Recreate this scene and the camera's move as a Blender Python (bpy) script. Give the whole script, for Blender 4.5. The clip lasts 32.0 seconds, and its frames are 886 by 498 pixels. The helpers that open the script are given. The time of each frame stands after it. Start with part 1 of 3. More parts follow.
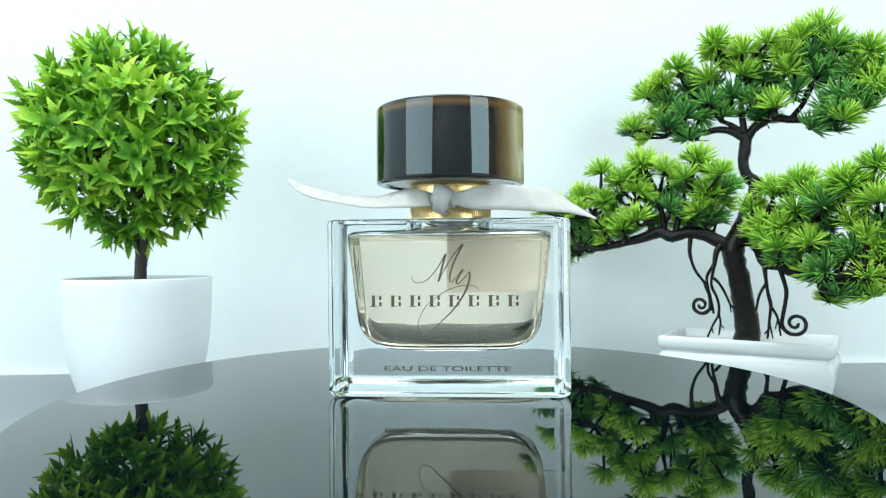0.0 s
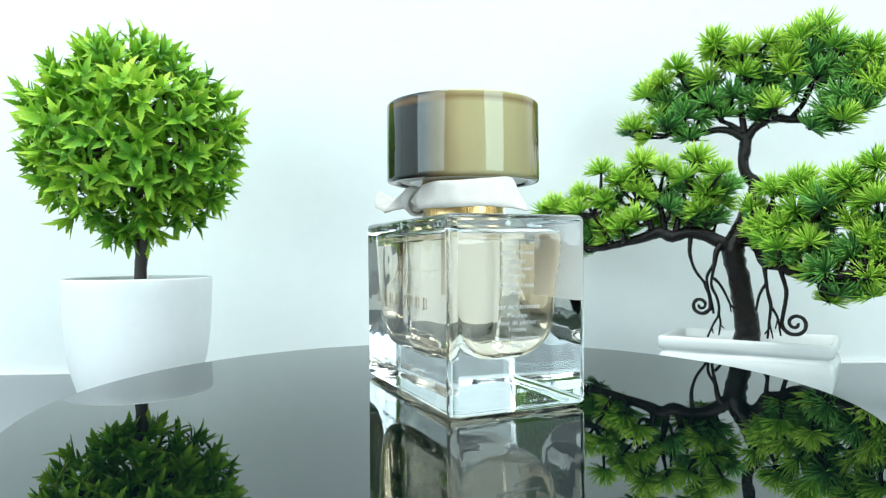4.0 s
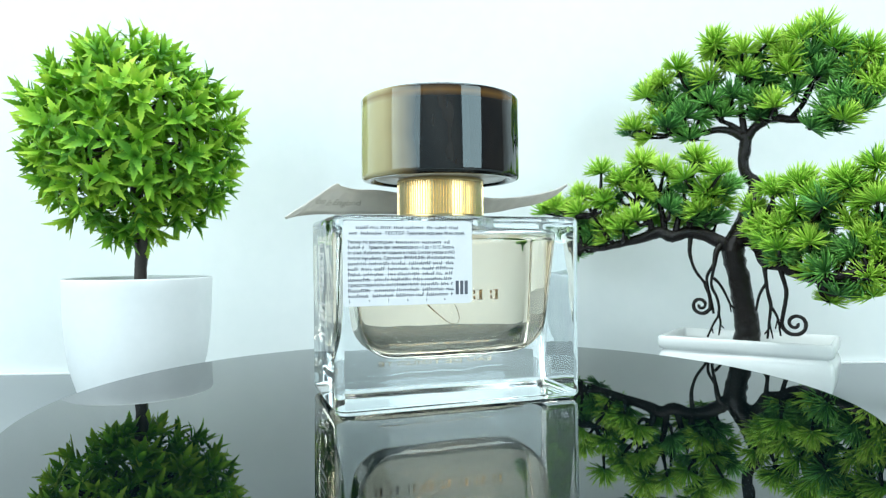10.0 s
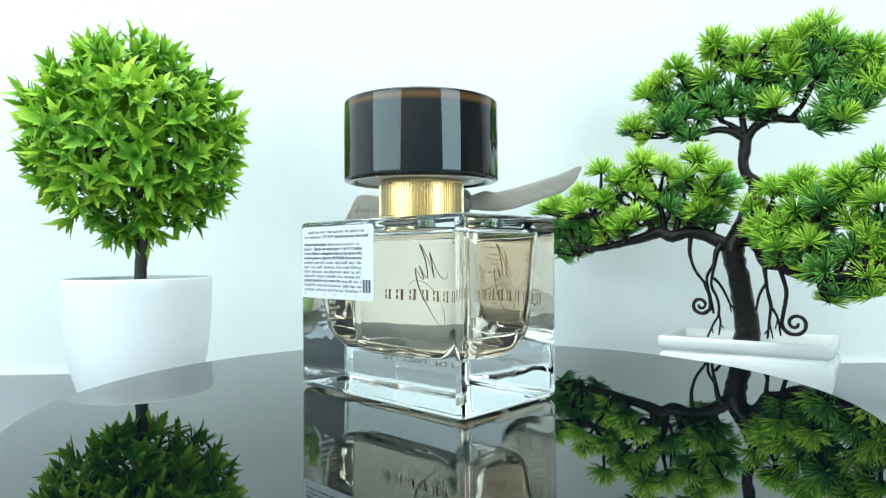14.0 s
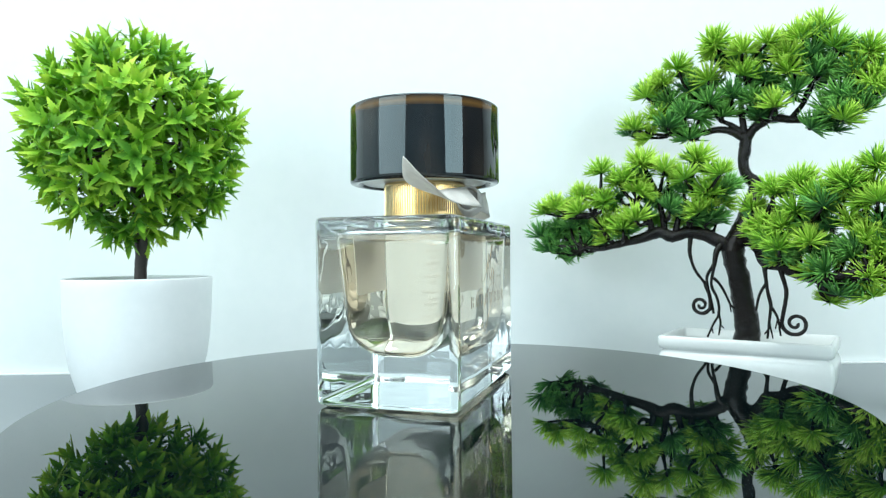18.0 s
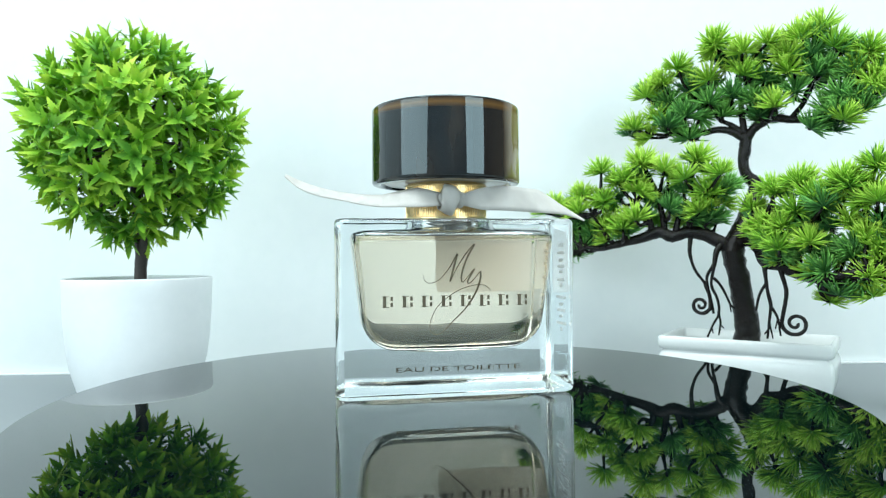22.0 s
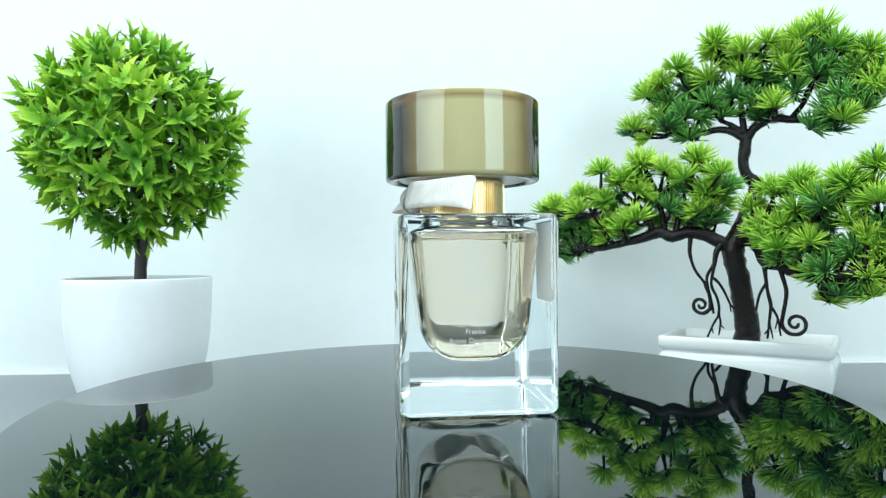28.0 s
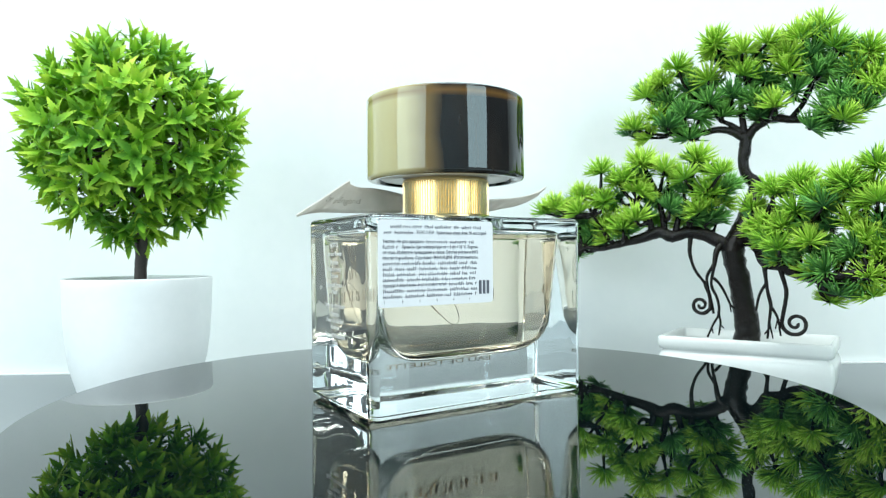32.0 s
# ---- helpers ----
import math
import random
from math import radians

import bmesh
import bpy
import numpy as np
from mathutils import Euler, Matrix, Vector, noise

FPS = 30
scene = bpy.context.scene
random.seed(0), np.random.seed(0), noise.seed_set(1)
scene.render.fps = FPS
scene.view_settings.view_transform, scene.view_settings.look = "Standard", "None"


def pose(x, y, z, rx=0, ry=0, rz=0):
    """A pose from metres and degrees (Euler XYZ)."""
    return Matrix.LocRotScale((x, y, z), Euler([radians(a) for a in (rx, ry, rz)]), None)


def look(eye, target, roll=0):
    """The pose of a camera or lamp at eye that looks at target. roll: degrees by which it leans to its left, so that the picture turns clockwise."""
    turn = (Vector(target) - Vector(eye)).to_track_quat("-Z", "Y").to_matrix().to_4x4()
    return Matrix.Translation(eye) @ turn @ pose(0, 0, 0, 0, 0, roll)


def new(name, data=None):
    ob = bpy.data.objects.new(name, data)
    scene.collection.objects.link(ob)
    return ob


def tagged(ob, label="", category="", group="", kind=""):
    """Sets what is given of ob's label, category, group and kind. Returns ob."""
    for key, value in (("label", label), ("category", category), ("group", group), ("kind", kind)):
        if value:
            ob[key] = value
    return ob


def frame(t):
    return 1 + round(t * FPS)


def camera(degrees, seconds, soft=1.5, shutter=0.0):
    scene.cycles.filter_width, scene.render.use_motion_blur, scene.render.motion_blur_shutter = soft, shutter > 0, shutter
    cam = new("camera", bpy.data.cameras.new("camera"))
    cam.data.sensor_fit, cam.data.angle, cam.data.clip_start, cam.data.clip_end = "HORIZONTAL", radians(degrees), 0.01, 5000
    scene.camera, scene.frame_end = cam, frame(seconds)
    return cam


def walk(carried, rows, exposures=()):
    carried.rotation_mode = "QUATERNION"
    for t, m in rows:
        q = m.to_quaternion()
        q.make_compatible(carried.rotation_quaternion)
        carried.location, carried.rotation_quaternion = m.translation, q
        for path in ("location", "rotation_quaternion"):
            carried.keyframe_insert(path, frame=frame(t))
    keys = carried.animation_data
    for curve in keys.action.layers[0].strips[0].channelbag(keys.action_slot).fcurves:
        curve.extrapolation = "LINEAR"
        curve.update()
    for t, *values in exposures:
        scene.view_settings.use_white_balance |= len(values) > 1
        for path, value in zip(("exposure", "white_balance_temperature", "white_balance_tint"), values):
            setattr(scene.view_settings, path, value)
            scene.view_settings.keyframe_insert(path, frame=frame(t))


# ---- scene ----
cam = camera(67.97, 32.0, soft=1.1)
cam.data.dof.use_dof, cam.data.dof.focus_distance, cam.data.dof.aperture_fstop = True, 0.237, 38.0   # the plants lie a little out of focus
EYE = Vector((0.0004, -0.2389, 0.0490))
AIM = look(EYE, EYE + Vector((0, math.cos(0.0083), math.sin(0.0083))), -0.46)
walk(cam, [(0, AIM), (32.0, AIM)], exposures=[
    (0, -0.03, 6300, 10), (2.2, -0.03, 6310, 10), (3.0, 0.01, 6450, 10.5), (5.0, -0.05, 6300, 10), (7.2, -0.05, 6300, 10), (8.0, 0.04, 6480, 11), (9.0, 0.05, 6480, 11),
    (10.0, -0.01, 6300, 10), (14.0, -0.02, 6310, 10), (17.0, -0.02, 6310, 10), (19.0, 0.01, 6420, 10.5), (20.0, 0.04, 6540, 11), (21.0, 0.11, 6510, 11),
    (22.0, 0.00, 6300, 10), (25.0, 0.00, 6320, 10), (28.0, -0.08, 6280, 10), (30.2, -0.08, 6280, 10), (30.9, 0.06, 6450, 11), (32.0, 0.05, 6480, 11)])

# ---- light: two soft panels either side of the lens, and the lit ceiling of a pale room ----
world = bpy.data.worlds.new("world")
scene.world = world
world.use_nodes = True
world.node_tree.nodes["Background"].inputs[0].default_value = (0.75, 0.9, 1.0, 1)
world.node_tree.nodes["Background"].inputs[1].default_value = 0.05


def panel_light(name, place, target, wide, high, watts, colour):
    lamp = bpy.data.lights.new(name, "AREA")
    lamp.shape, lamp.size, lamp.size_y, lamp.energy, lamp.color = "RECTANGLE", wide, high, watts, colour
    ob = new(name, lamp)
    ob.matrix_world = look(place, target)
    return ob


panel_light("soft_panel_light", (-0.78, -0.66, 0.33), (-0.08, 0.12, 0.12), 0.82, 0.54, 5.4, (0.82, 0.975, 1.0))
panel_light("soft_panel_light", (0.64, -0.62, 0.33), (0.05, 0.12, 0.12), 0.46, 0.54, 4.3, (0.80, 0.975, 1.0))
panel_light("ceiling_panel_light", (0.05, -0.55, 1.68), (0.05, -0.50, 0.0), 2.2, 1.3, 62.0, (0.89, 0.975, 0.965))


# ---- materials ----
def mat(name, base, rough=0.5, metal=0.0, ior=1.5, **more):
    m = bpy.data.materials.new(name)
    m.use_nodes = True
    b = m.node_tree.nodes["Principled BSDF"]
    b.inputs["Base Color"].default_value = (*base, 1)
    b.inputs["Roughness"].default_value = rough
    b.inputs["Metallic"].default_value = metal
    b.inputs["IOR"].default_value = ior
    for key, value in more.items():
        b.inputs[key.replace("_", " ")].default_value = value
    return m


class Nodes:
    """Short hand for the node tree of a material."""

    def __init__(self, m):
        self.tree, self.bsdf = m.node_tree, m.node_tree.nodes["Principled BSDF"]

    def add(self, kind, **inputs):
        n = self.tree.nodes.new(kind)
        for key, value in inputs.items():
            n.inputs[key.replace("_", " ")].default_value = value
        return n

    def link(self, a, b):
        self.tree.links.new(a, b)

    def noise(self, scale, detail=4.0, rough=0.55, coords="Object"):
        tc = self.add("ShaderNodeTexCoord")
        n = self.add("ShaderNodeTexNoise", Scale=scale, Detail=detail, Roughness=rough)
        self.link(tc.outputs[coords], n.inputs["Vector"])
        return n.outputs["Fac"]

    def ramp(self, fac, *stops):
        n = self.add("ShaderNodeValToRGB")
        e = n.color_ramp.elements
        while len(e) < len(stops):
            e.new(0.5)
        for k, (pos, col) in enumerate(stops):
            e[k].position, e[k].color = pos, (*col, 1) if len(col) == 3 else col
        self.link(fac, n.inputs["Fac"])
        return n.outputs["Color"]

    def math(self, op, a, b=0.0, c=0.0, clamp=False):
        n = self.add("ShaderNodeMath")
        n.operation, n.use_clamp = op, clamp
        for k, v in enumerate((a, b, c)):
            if isinstance(v, (int, float)):
                n.inputs[k].default_value = v
            else:
                self.link(v, n.inputs[k])
        return n.outputs[0]

    def bump(self, height, strength, distance):
        n = self.add("ShaderNodeBump", Strength=strength, Distance=distance)
        self.link(height, n.inputs["Height"])
        self.link(n.outputs["Normal"], self.bsdf.inputs["Normal"])


def grained(name, dark, light, rough, scale, bump=0.0, rough_to=None, **more):
    """A surface whose colour and gloss drift at two scales."""
    m = mat(name, light, rough, **more)
    n = Nodes(m)
    big, fine = n.noise(scale, 3), n.noise(scale * 14, 5)
    both = n.math("ADD", n.math("MULTIPLY", big, 0.6), n.math("MULTIPLY", fine, 0.4))
    n.link(n.ramp(both, (0.3, dark), (0.7, light)), n.bsdf.inputs["Base Color"])
    if rough_to is not None:
        r = n.add("ShaderNodeMapRange", From_Min=0.3, From_Max=0.7, To_Min=rough, To_Max=rough_to)
        n.link(both, r.inputs["Value"])
        n.link(r.outputs[0], n.bsdf.inputs["Roughness"])
    if bump:
        n.bump(fine, bump, 0.0006)
    return m


def glass(name, ior, colour=(1, 1, 1), wavy=0.0, ripples=70.0):
    m = bpy.data.materials.new(name)
    m.use_nodes = True
    t = m.node_tree
    t.nodes.remove(t.nodes["Principled BSDF"])
    g = t.nodes.new("ShaderNodeBsdfGlass")
    g.inputs["IOR"].default_value, g.inputs["Roughness"].default_value = ior, 0.0
    g.inputs["Color"].default_value = (*colour, 1)
    t.links.new(g.outputs[0], t.nodes["Material Output"].inputs["Surface"])
    if wavy:
        tc, nz, bp = (t.nodes.new("ShaderNode" + k) for k in ("TexCoord", "TexNoise", "Bump"))
        nz.inputs["Scale"].default_value, nz.inputs["Detail"].default_value = ripples, 1.0
        bp.inputs["Strength"].default_value, bp.inputs["Distance"].default_value = 1.0, wavy
        t.links.new(tc.outputs["Object"], nz.inputs["Vector"])
        t.links.new(nz.outputs["Fac"], bp.inputs["Height"])
        t.links.new(bp.outputs["Normal"], g.inputs["Normal"])
    return m


WALL = grained("white_wall_paint", (0.70, 0.745, 0.745), (0.76, 0.79, 0.79), 0.85, 5.0, 0.04)
ROOM = grained("pale_room_paint", (0.34, 0.42, 0.47), (0.40, 0.48, 0.53), 0.9, 3.0)
DARK_ROOM = grained("dark_room_paint", (0.075, 0.082, 0.088), (0.105, 0.113, 0.12), 0.9, 3.0)
FLOOR = grained("brown_floor", (0.15, 0.12, 0.095), (0.22, 0.18, 0.145), 0.5, 4.0)
TABLE = grained("grey_table_top", (0.185, 0.205, 0.215), (0.22, 0.245, 0.255), 0.42, 9.0, 0.05, 0.5)
EDGING = mat("white_edging", (0.85, 0.87, 0.87), 0.35)
BLACK_PLASTIC = grained("black_plastic", (0.015, 0.015, 0.016), (0.03, 0.03, 0.03), 0.45, 30.0)
DISC = mat("black_mirror_acrylic", (0.001, 0.003, 0.0035), 0.012, ior=1.64, Specular_Tint=(0.86, 1.0, 0.99, 1))
POT = grained("white_glazed_plastic", (0.76, 0.79, 0.80), (0.82, 0.84, 0.85), 0.28, 12.0, 0.02, 0.36)
CERAMIC = grained("white_ceramic", (0.67, 0.69, 0.68), (0.73, 0.75, 0.74), 0.14, 18.0, 0.02, 0.22)
GREEN_GLAZE = grained("pale_green_glaze", (0.30, 0.52, 0.16), (0.37, 0.59, 0.21), 0.35, 14.0, 0.02, 0.45)
SOIL = grained("dark_filler", (0.03, 0.025, 0.02), (0.09, 0.075, 0.06), 0.9, 60.0, 0.6)
STEM = grained("dark_plastic_stem", (0.018, 0.012, 0.010), (0.05, 0.035, 0.028), 0.38, 70.0, 0.5)
BARK = grained("dark_moulded_bark", (0.002, 0.0018, 0.0018), (0.013, 0.0085, 0.007), 0.20, 60.0, 1.0, ior=1.37)


def leaf_material(name, root, middle, tip, reach, spread, stored=False):
    """Plastic foliage: darker at the heart of a sprig, paler to its tips, each sprig a little different."""
    m = mat(name, middle, 0.5, Specular_IOR_Level=0.28)
    n = Nodes(m)
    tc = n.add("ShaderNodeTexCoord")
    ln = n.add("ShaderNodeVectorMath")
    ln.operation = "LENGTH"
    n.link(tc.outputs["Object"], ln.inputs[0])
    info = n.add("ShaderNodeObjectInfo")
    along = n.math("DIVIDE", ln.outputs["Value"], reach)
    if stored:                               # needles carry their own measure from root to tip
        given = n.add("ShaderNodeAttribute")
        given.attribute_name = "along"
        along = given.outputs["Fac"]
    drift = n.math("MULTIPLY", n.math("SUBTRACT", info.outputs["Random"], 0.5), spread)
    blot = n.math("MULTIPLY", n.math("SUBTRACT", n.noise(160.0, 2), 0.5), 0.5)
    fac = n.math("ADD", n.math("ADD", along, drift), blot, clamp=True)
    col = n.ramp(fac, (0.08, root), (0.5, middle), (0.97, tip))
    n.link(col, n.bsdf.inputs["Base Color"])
    t = n.add("ShaderNodeBsdfTranslucent")
    n.link(col, t.inputs["Color"])
    mix = n.add("ShaderNodeMixShader", Fac=0.10)
    n.link(n.bsdf.outputs[0], mix.inputs[1])
    n.link(t.outputs[0], mix.inputs[2])
    n.link(mix.outputs[0], n.tree.nodes["Material Output"].inputs["Surface"])
    return m


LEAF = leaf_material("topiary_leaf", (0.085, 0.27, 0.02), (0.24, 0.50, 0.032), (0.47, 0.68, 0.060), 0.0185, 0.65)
# same leaf, with the shade inside the ball put into a darker green
LEAF_SHADED = leaf_material("topiary_shaded_leaf", (0.03, 0.13, 0.008), (0.08, 0.26, 0.012), (0.15, 0.36, 0.015), 0.08, 0.4)
NEEDLE = leaf_material("pale_needle", (0.14, 0.38, 0.032), (0.28, 0.55, 0.042), (0.49, 0.73, 0.09), 0.0165, 0.45, True)
# darker green needles, for tufts set deeper in the crowns
NEEDLE_DARK = leaf_material("dark_needle", (0.032, 0.13, 0.035), (0.09, 0.29, 0.058), (0.20, 0.48, 0.085), 0.0165, 0.45, True)

GLASS = glass("clear_glass", 1.5, (0.957, 0.981, 0.988), 0.00022)
LIQUID = glass("pale_perfume", 0.907, (1.0, 0.926, 0.832), 0.00012, 90.0)
AIR = glass("air_under_collar", 0.667)
GOLD = grained("brushed_gold", (0.70, 0.52, 0.25), (0.84, 0.66, 0.38), 0.2, 60.0, 0.0, 0.28, metal=1.0)
RIM = mat("pale_cap_lining", (0.62, 0.62, 0.58), 0.25)
FOIL = mat("bronze_foil_print", (0.41, 0.305, 0.20), 0.16, 1.0)
WHITE_INK = mat("white_ink", (0.58, 0.58, 0.57), 0.6)
PAPER = grained("white_sticker_paper", (0.72, 0.745, 0.775), (0.77, 0.79, 0.815), 0.7, 300.0)
GLUE = mat("beige_adhesive", (0.55, 0.57, 0.56), 0.8)
INK = mat("grey_blue_ink", (0.105, 0.115, 0.145), 0.6)
RIBBON_INK = mat("faded_brown_ink", (0.40, 0.37, 0.32), 0.85)


def ribbon_material():
    m = mat("grey_gabardine", (0.42, 0.42, 0.40), 0.8)
    n = Nodes(m)
    tc = n.add("ShaderNodeTexCoord")
    w = n.add("ShaderNodeTexWave", Scale=900.0, Distortion=1.5, Detail=2.0)
    w.bands_direction = "DIAGONAL"
    n.link(tc.outputs["Object"], w.inputs["Vector"])
    n.link(n.ramp(n.noise(200.0), (0.3, (0.63, 0.615, 0.59)), (0.7, (0.74, 0.725, 0.695))), n.bsdf.inputs["Base Color"])
    n.bump(n.math("ADD", w.outputs["Fac"], n.math("MULTIPLY", n.noise(420.0, 3), 2.5)), 0.45, 0.00022)
    t = n.add("ShaderNodeBsdfTranslucent", Color=(0.86, 0.82, 0.75, 1))
    mix = n.add("ShaderNodeMixShader", Fac=0.38)
    n.link(n.bsdf.outputs[0], mix.inputs[1])
    n.link(t.outputs[0], mix.inputs[2])
    n.link(mix.outputs[0], n.tree.nodes["Material Output"].inputs["Surface"])
    return m


def cap_material():
    """Tortoise-shell resin: dark brown, clouding to khaki over one flank, amber where it thins at the crown."""
    m = mat("tortoise_resin", (0.02, 0.012, 0.008), 0.05, ior=1.52, Specular_Tint=(0.74, 0.94, 1.0, 1))
    n = Nodes(m)
    tc = n.add("ShaderNodeTexCoord")
    sep = n.add("ShaderNodeSeparateXYZ")
    n.link(tc.outputs["Object"], sep.inputs[0])
    turn = n.math("ARCTAN2", n.math("SUBTRACT", sep.outputs["Y"], CY), n.math("SUBTRACT", sep.outputs["X"], CX))
    off = n.math("ABSOLUTE", n.math("SUBTRACT", turn, 0.03))
    cloud = n.math("ADD", off, n.math("MULTIPLY", n.math("SUBTRACT", n.noise(45.0, 2), 0.5), 0.22))
    side = n.ramp(n.math("DIVIDE", cloud, 3.1416), (0.06, (0.45, 0.40, 0.205)), (0.155, (0.40, 0.335, 0.165)),
                  (0.245, (0.15, 0.10, 0.04)), (0.305, (0.013, 0.011, 0.010)), (0.8, (0.007, 0.0075, 0.009)))
    wrap = n.add("ShaderNodeCombineXYZ")
    n.link(turn, wrap.inputs[0])
    n.link(n.math("MULTIPLY", sep.outputs["Z"], 9.0), wrap.inputs[1])
    streak = n.add("ShaderNodeTexNoise", Scale=2.6, Detail=3.0, Roughness=0.5)
    n.link(wrap.outputs[0], streak.inputs["Vector"])
    glow = n.ramp(streak.outputs["Fac"], (0.44, (0, 0, 0)), (0.75, (0.022, 0.015, 0.009)))
    add = n.add("ShaderNodeMixRGB", Fac=1.0)
    add.blend_type = "ADD"
    n.link(side, add.inputs[1])
    n.link(glow, add.inputs[2])
    side = add.outputs[0]
    band = n.math("DIVIDE", n.math("ABSOLUTE", n.math("SUBTRACT", sep.outputs["Z"], 0.1003)), 0.0018)
    high = n.math("SUBTRACT", 1.0, band, clamp=True)
    mix = n.add("ShaderNodeMixRGB")
    n.link(n.math("MULTIPLY", high, 0.7), mix.inputs[0])
    n.link(side, mix.inputs[1])
    mix.inputs[2].default_value = (0.17, 0.085, 0.02, 1)
    n.link(mix.outputs[0], n.bsdf.inputs["Base Color"])
    n.bsdf.inputs["Coat Weight"].default_value = 0.2
    n.bsdf.inputs["Coat Roughness"].default_value = 0.02
    return m


# ---- building helpers ----
def part(name, bm, material, parent=None, label="", smooth=True, flat_over=None):
    """Links a bmesh as one mesh object under a thing or a part."""
    me = bpy.data.meshes.new(name)
    bm.normal_update()
    for f in bm.faces:
        f.smooth = smooth and not (flat_over and f.calc_area() > flat_over)
    bm.to_mesh(me)
    bm.free()
    me.materials.append(material)
    ob = new(name, me)
    ob.parent = parent
    return tagged(ob, label) if label else ob


def box(bm, x0, x1, y0, y1, z0, z1):
    r = bmesh.ops.create_cube(bm, size=1, matrix=Matrix.LocRotScale(
        ((x0 + x1) / 2, (y0 + y1) / 2, (z0 + z1) / 2), None, (x1 - x0, y1 - y0, z1 - z0)))
    return r["verts"]


def boxed(name, material, dims, parent=None, bevel=0.0, label=""):
    bm = bmesh.new()
    box(bm, *dims)
    if bevel:
        bmesh.ops.bevel(bm, geom=bm.edges[:], offset=bevel, segments=2, affect="EDGES")
    return part(name, bm, material, parent, label, smooth=False)


def loft(bm, rings, closed=True, cap=True):
    """Skins rings of points; caps both ends."""
    vs = [[bm.verts.new(q) for q in ring] for ring in rings]
    n = len(vs[0])
    for a, b in zip(vs, vs[1:]):
        for k in range(n if closed else n - 1):
            j = (k + 1) % n
            bm.faces.new((a[k], a[j], b[j], b[k]))
    if cap:
        bm.faces.new(list(reversed(vs[0])))
        bm.faces.new(vs[-1])
    return vs


def rounded(a, b, r, z, cx=0.0, cy=0.0, n=4):
    """A rounded rectangle of half sizes a and b, anticlockwise."""
    ring = []
    for k, (sx, sy) in enumerate(((1, 1), (-1, 1), (-1, -1), (1, -1))):
        for i in range(n + 1):
            t = (k + i / n) * math.pi / 2
            ring.append((cx + sx * (a - r) + r * math.cos(t), cy + sy * (b - r) + r * math.sin(t), z))
    return ring


def lathe(bm, profile, cx=0.0, cy=0.0, n=64, cap=True):
    loft(bm, [[(cx + r * math.cos(2 * math.pi * k / n), cy + r * math.sin(2 * math.pi * k / n), z)
               for k in range(n)] for r, z in profile], cap=cap)


def smooth_path(points, steps):
    """Points of a Catmull-Rom curve through the given rows of numbers."""
    P = [np.array(q, float) for q in points]
    P = [2 * P[0] - P[1]] + P + [2 * P[-1] - P[-2]]
    out = []
    for k in range(1, len(P) - 2):
        for i in range(steps):
            t = i / steps
            a, b, c, d = P[k - 1:k + 3]
            out.append(0.5 * (2 * b + (c - a) * t + (2 * a - 5 * b + 4 * c - d) * t * t + (3 * b - a - 3 * c + d) * t ** 3))
    return out + [P[-2]]


def tube(bm, rows, steps=4, n=7, rough=0.0):
    """A tapering limb along rows of x, y, z, radius."""
    path = smooth_path(rows, steps)
    rings = []
    side = Vector((0.31, 0.95, 0.1))
    for k, q in enumerate(path):
        a, b = path[max(k - 1, 0)], path[min(k + 1, len(path) - 1)]
        way = Vector(b[:3] - a[:3]).normalized()
        u = (side - way * side.dot(way)).normalized()
        side = u
        v = way.cross(u)
        ring = []
        for i in range(n):
            t = 2 * math.pi * i / n
            r = q[3] * (1 + rough * noise.noise(Vector((q[0], q[1], q[2])) * 260 + Vector((math.cos(t), math.sin(t), 0)) * 1.3))
            ring.append(Vector(q[:3]) + (u * math.cos(t) + v * math.sin(t)) * r)
        rings.append(ring)
    loft(bm, rings)


# ---- the room ----
TZ = -0.048          # height of the table top below the turning plate
YAW = 1.96           # the wall runs a little askew of the lens
back = pose(0, 0.324, 0, 0, 0, YAW)


def setting(name, material, dims, label, category, place=None):
    ob = boxed(name, material, dims)
    if place is not None:
        ob.matrix_world = place
    return tagged(ob, label, category, kind="structure")


setting("wall_north", WALL, (-1.25, 2.05, 0.0, 0.1, -0.80, 1.70), "smooth white painted wall behind the table", "wall", back)
setting("wall_south", ROOM, (-1.20, 2.0, -2.3, -2.2, -0.80, 1.70), "plain pale wall behind the lens", "wall")
setting("wall_east", DARK_ROOM, (2.0, 2.1, -2.3, 0.5, -0.80, 1.70), "plain dark side wall", "wall")
setting("wall_west", WALL, (-1.30, -1.20, -2.3, 0.5, -0.80, 1.70), "smooth white painted side wall", "wall")
setting("floor", FLOOR, (-1.30, 2.1, -2.3, 0.5, -0.85, -0.80), "plain brown floor under the table", "floor")
setting("ceiling", ROOM, (-1.30, 2.1, -2.3, 0.5, 1.70, 1.75), "plain pale ceiling over the table", "ceiling")

table = tagged(new("table"), "grey satin table pushed against the white wall", "table")
table.matrix_world = pose(0, 0.3235, TZ, 0, 0, YAW)
boxed("tabletop", TABLE, (-0.75, 0.75, -0.80, -0.004, -0.03, 0.0), table, 0.0015)
boxed("edging", EDGING, (-0.75, 0.75, -0.0035, -0.0005, -0.03, 0.0008), table, label="thin white back edging")
for lx in (-0.72, 0.68):
    for ly in (-0.77, -0.05):
        boxed("leg", TABLE, (lx, lx + 0.04, ly, ly + 0.04, -0.752, -0.03), table)

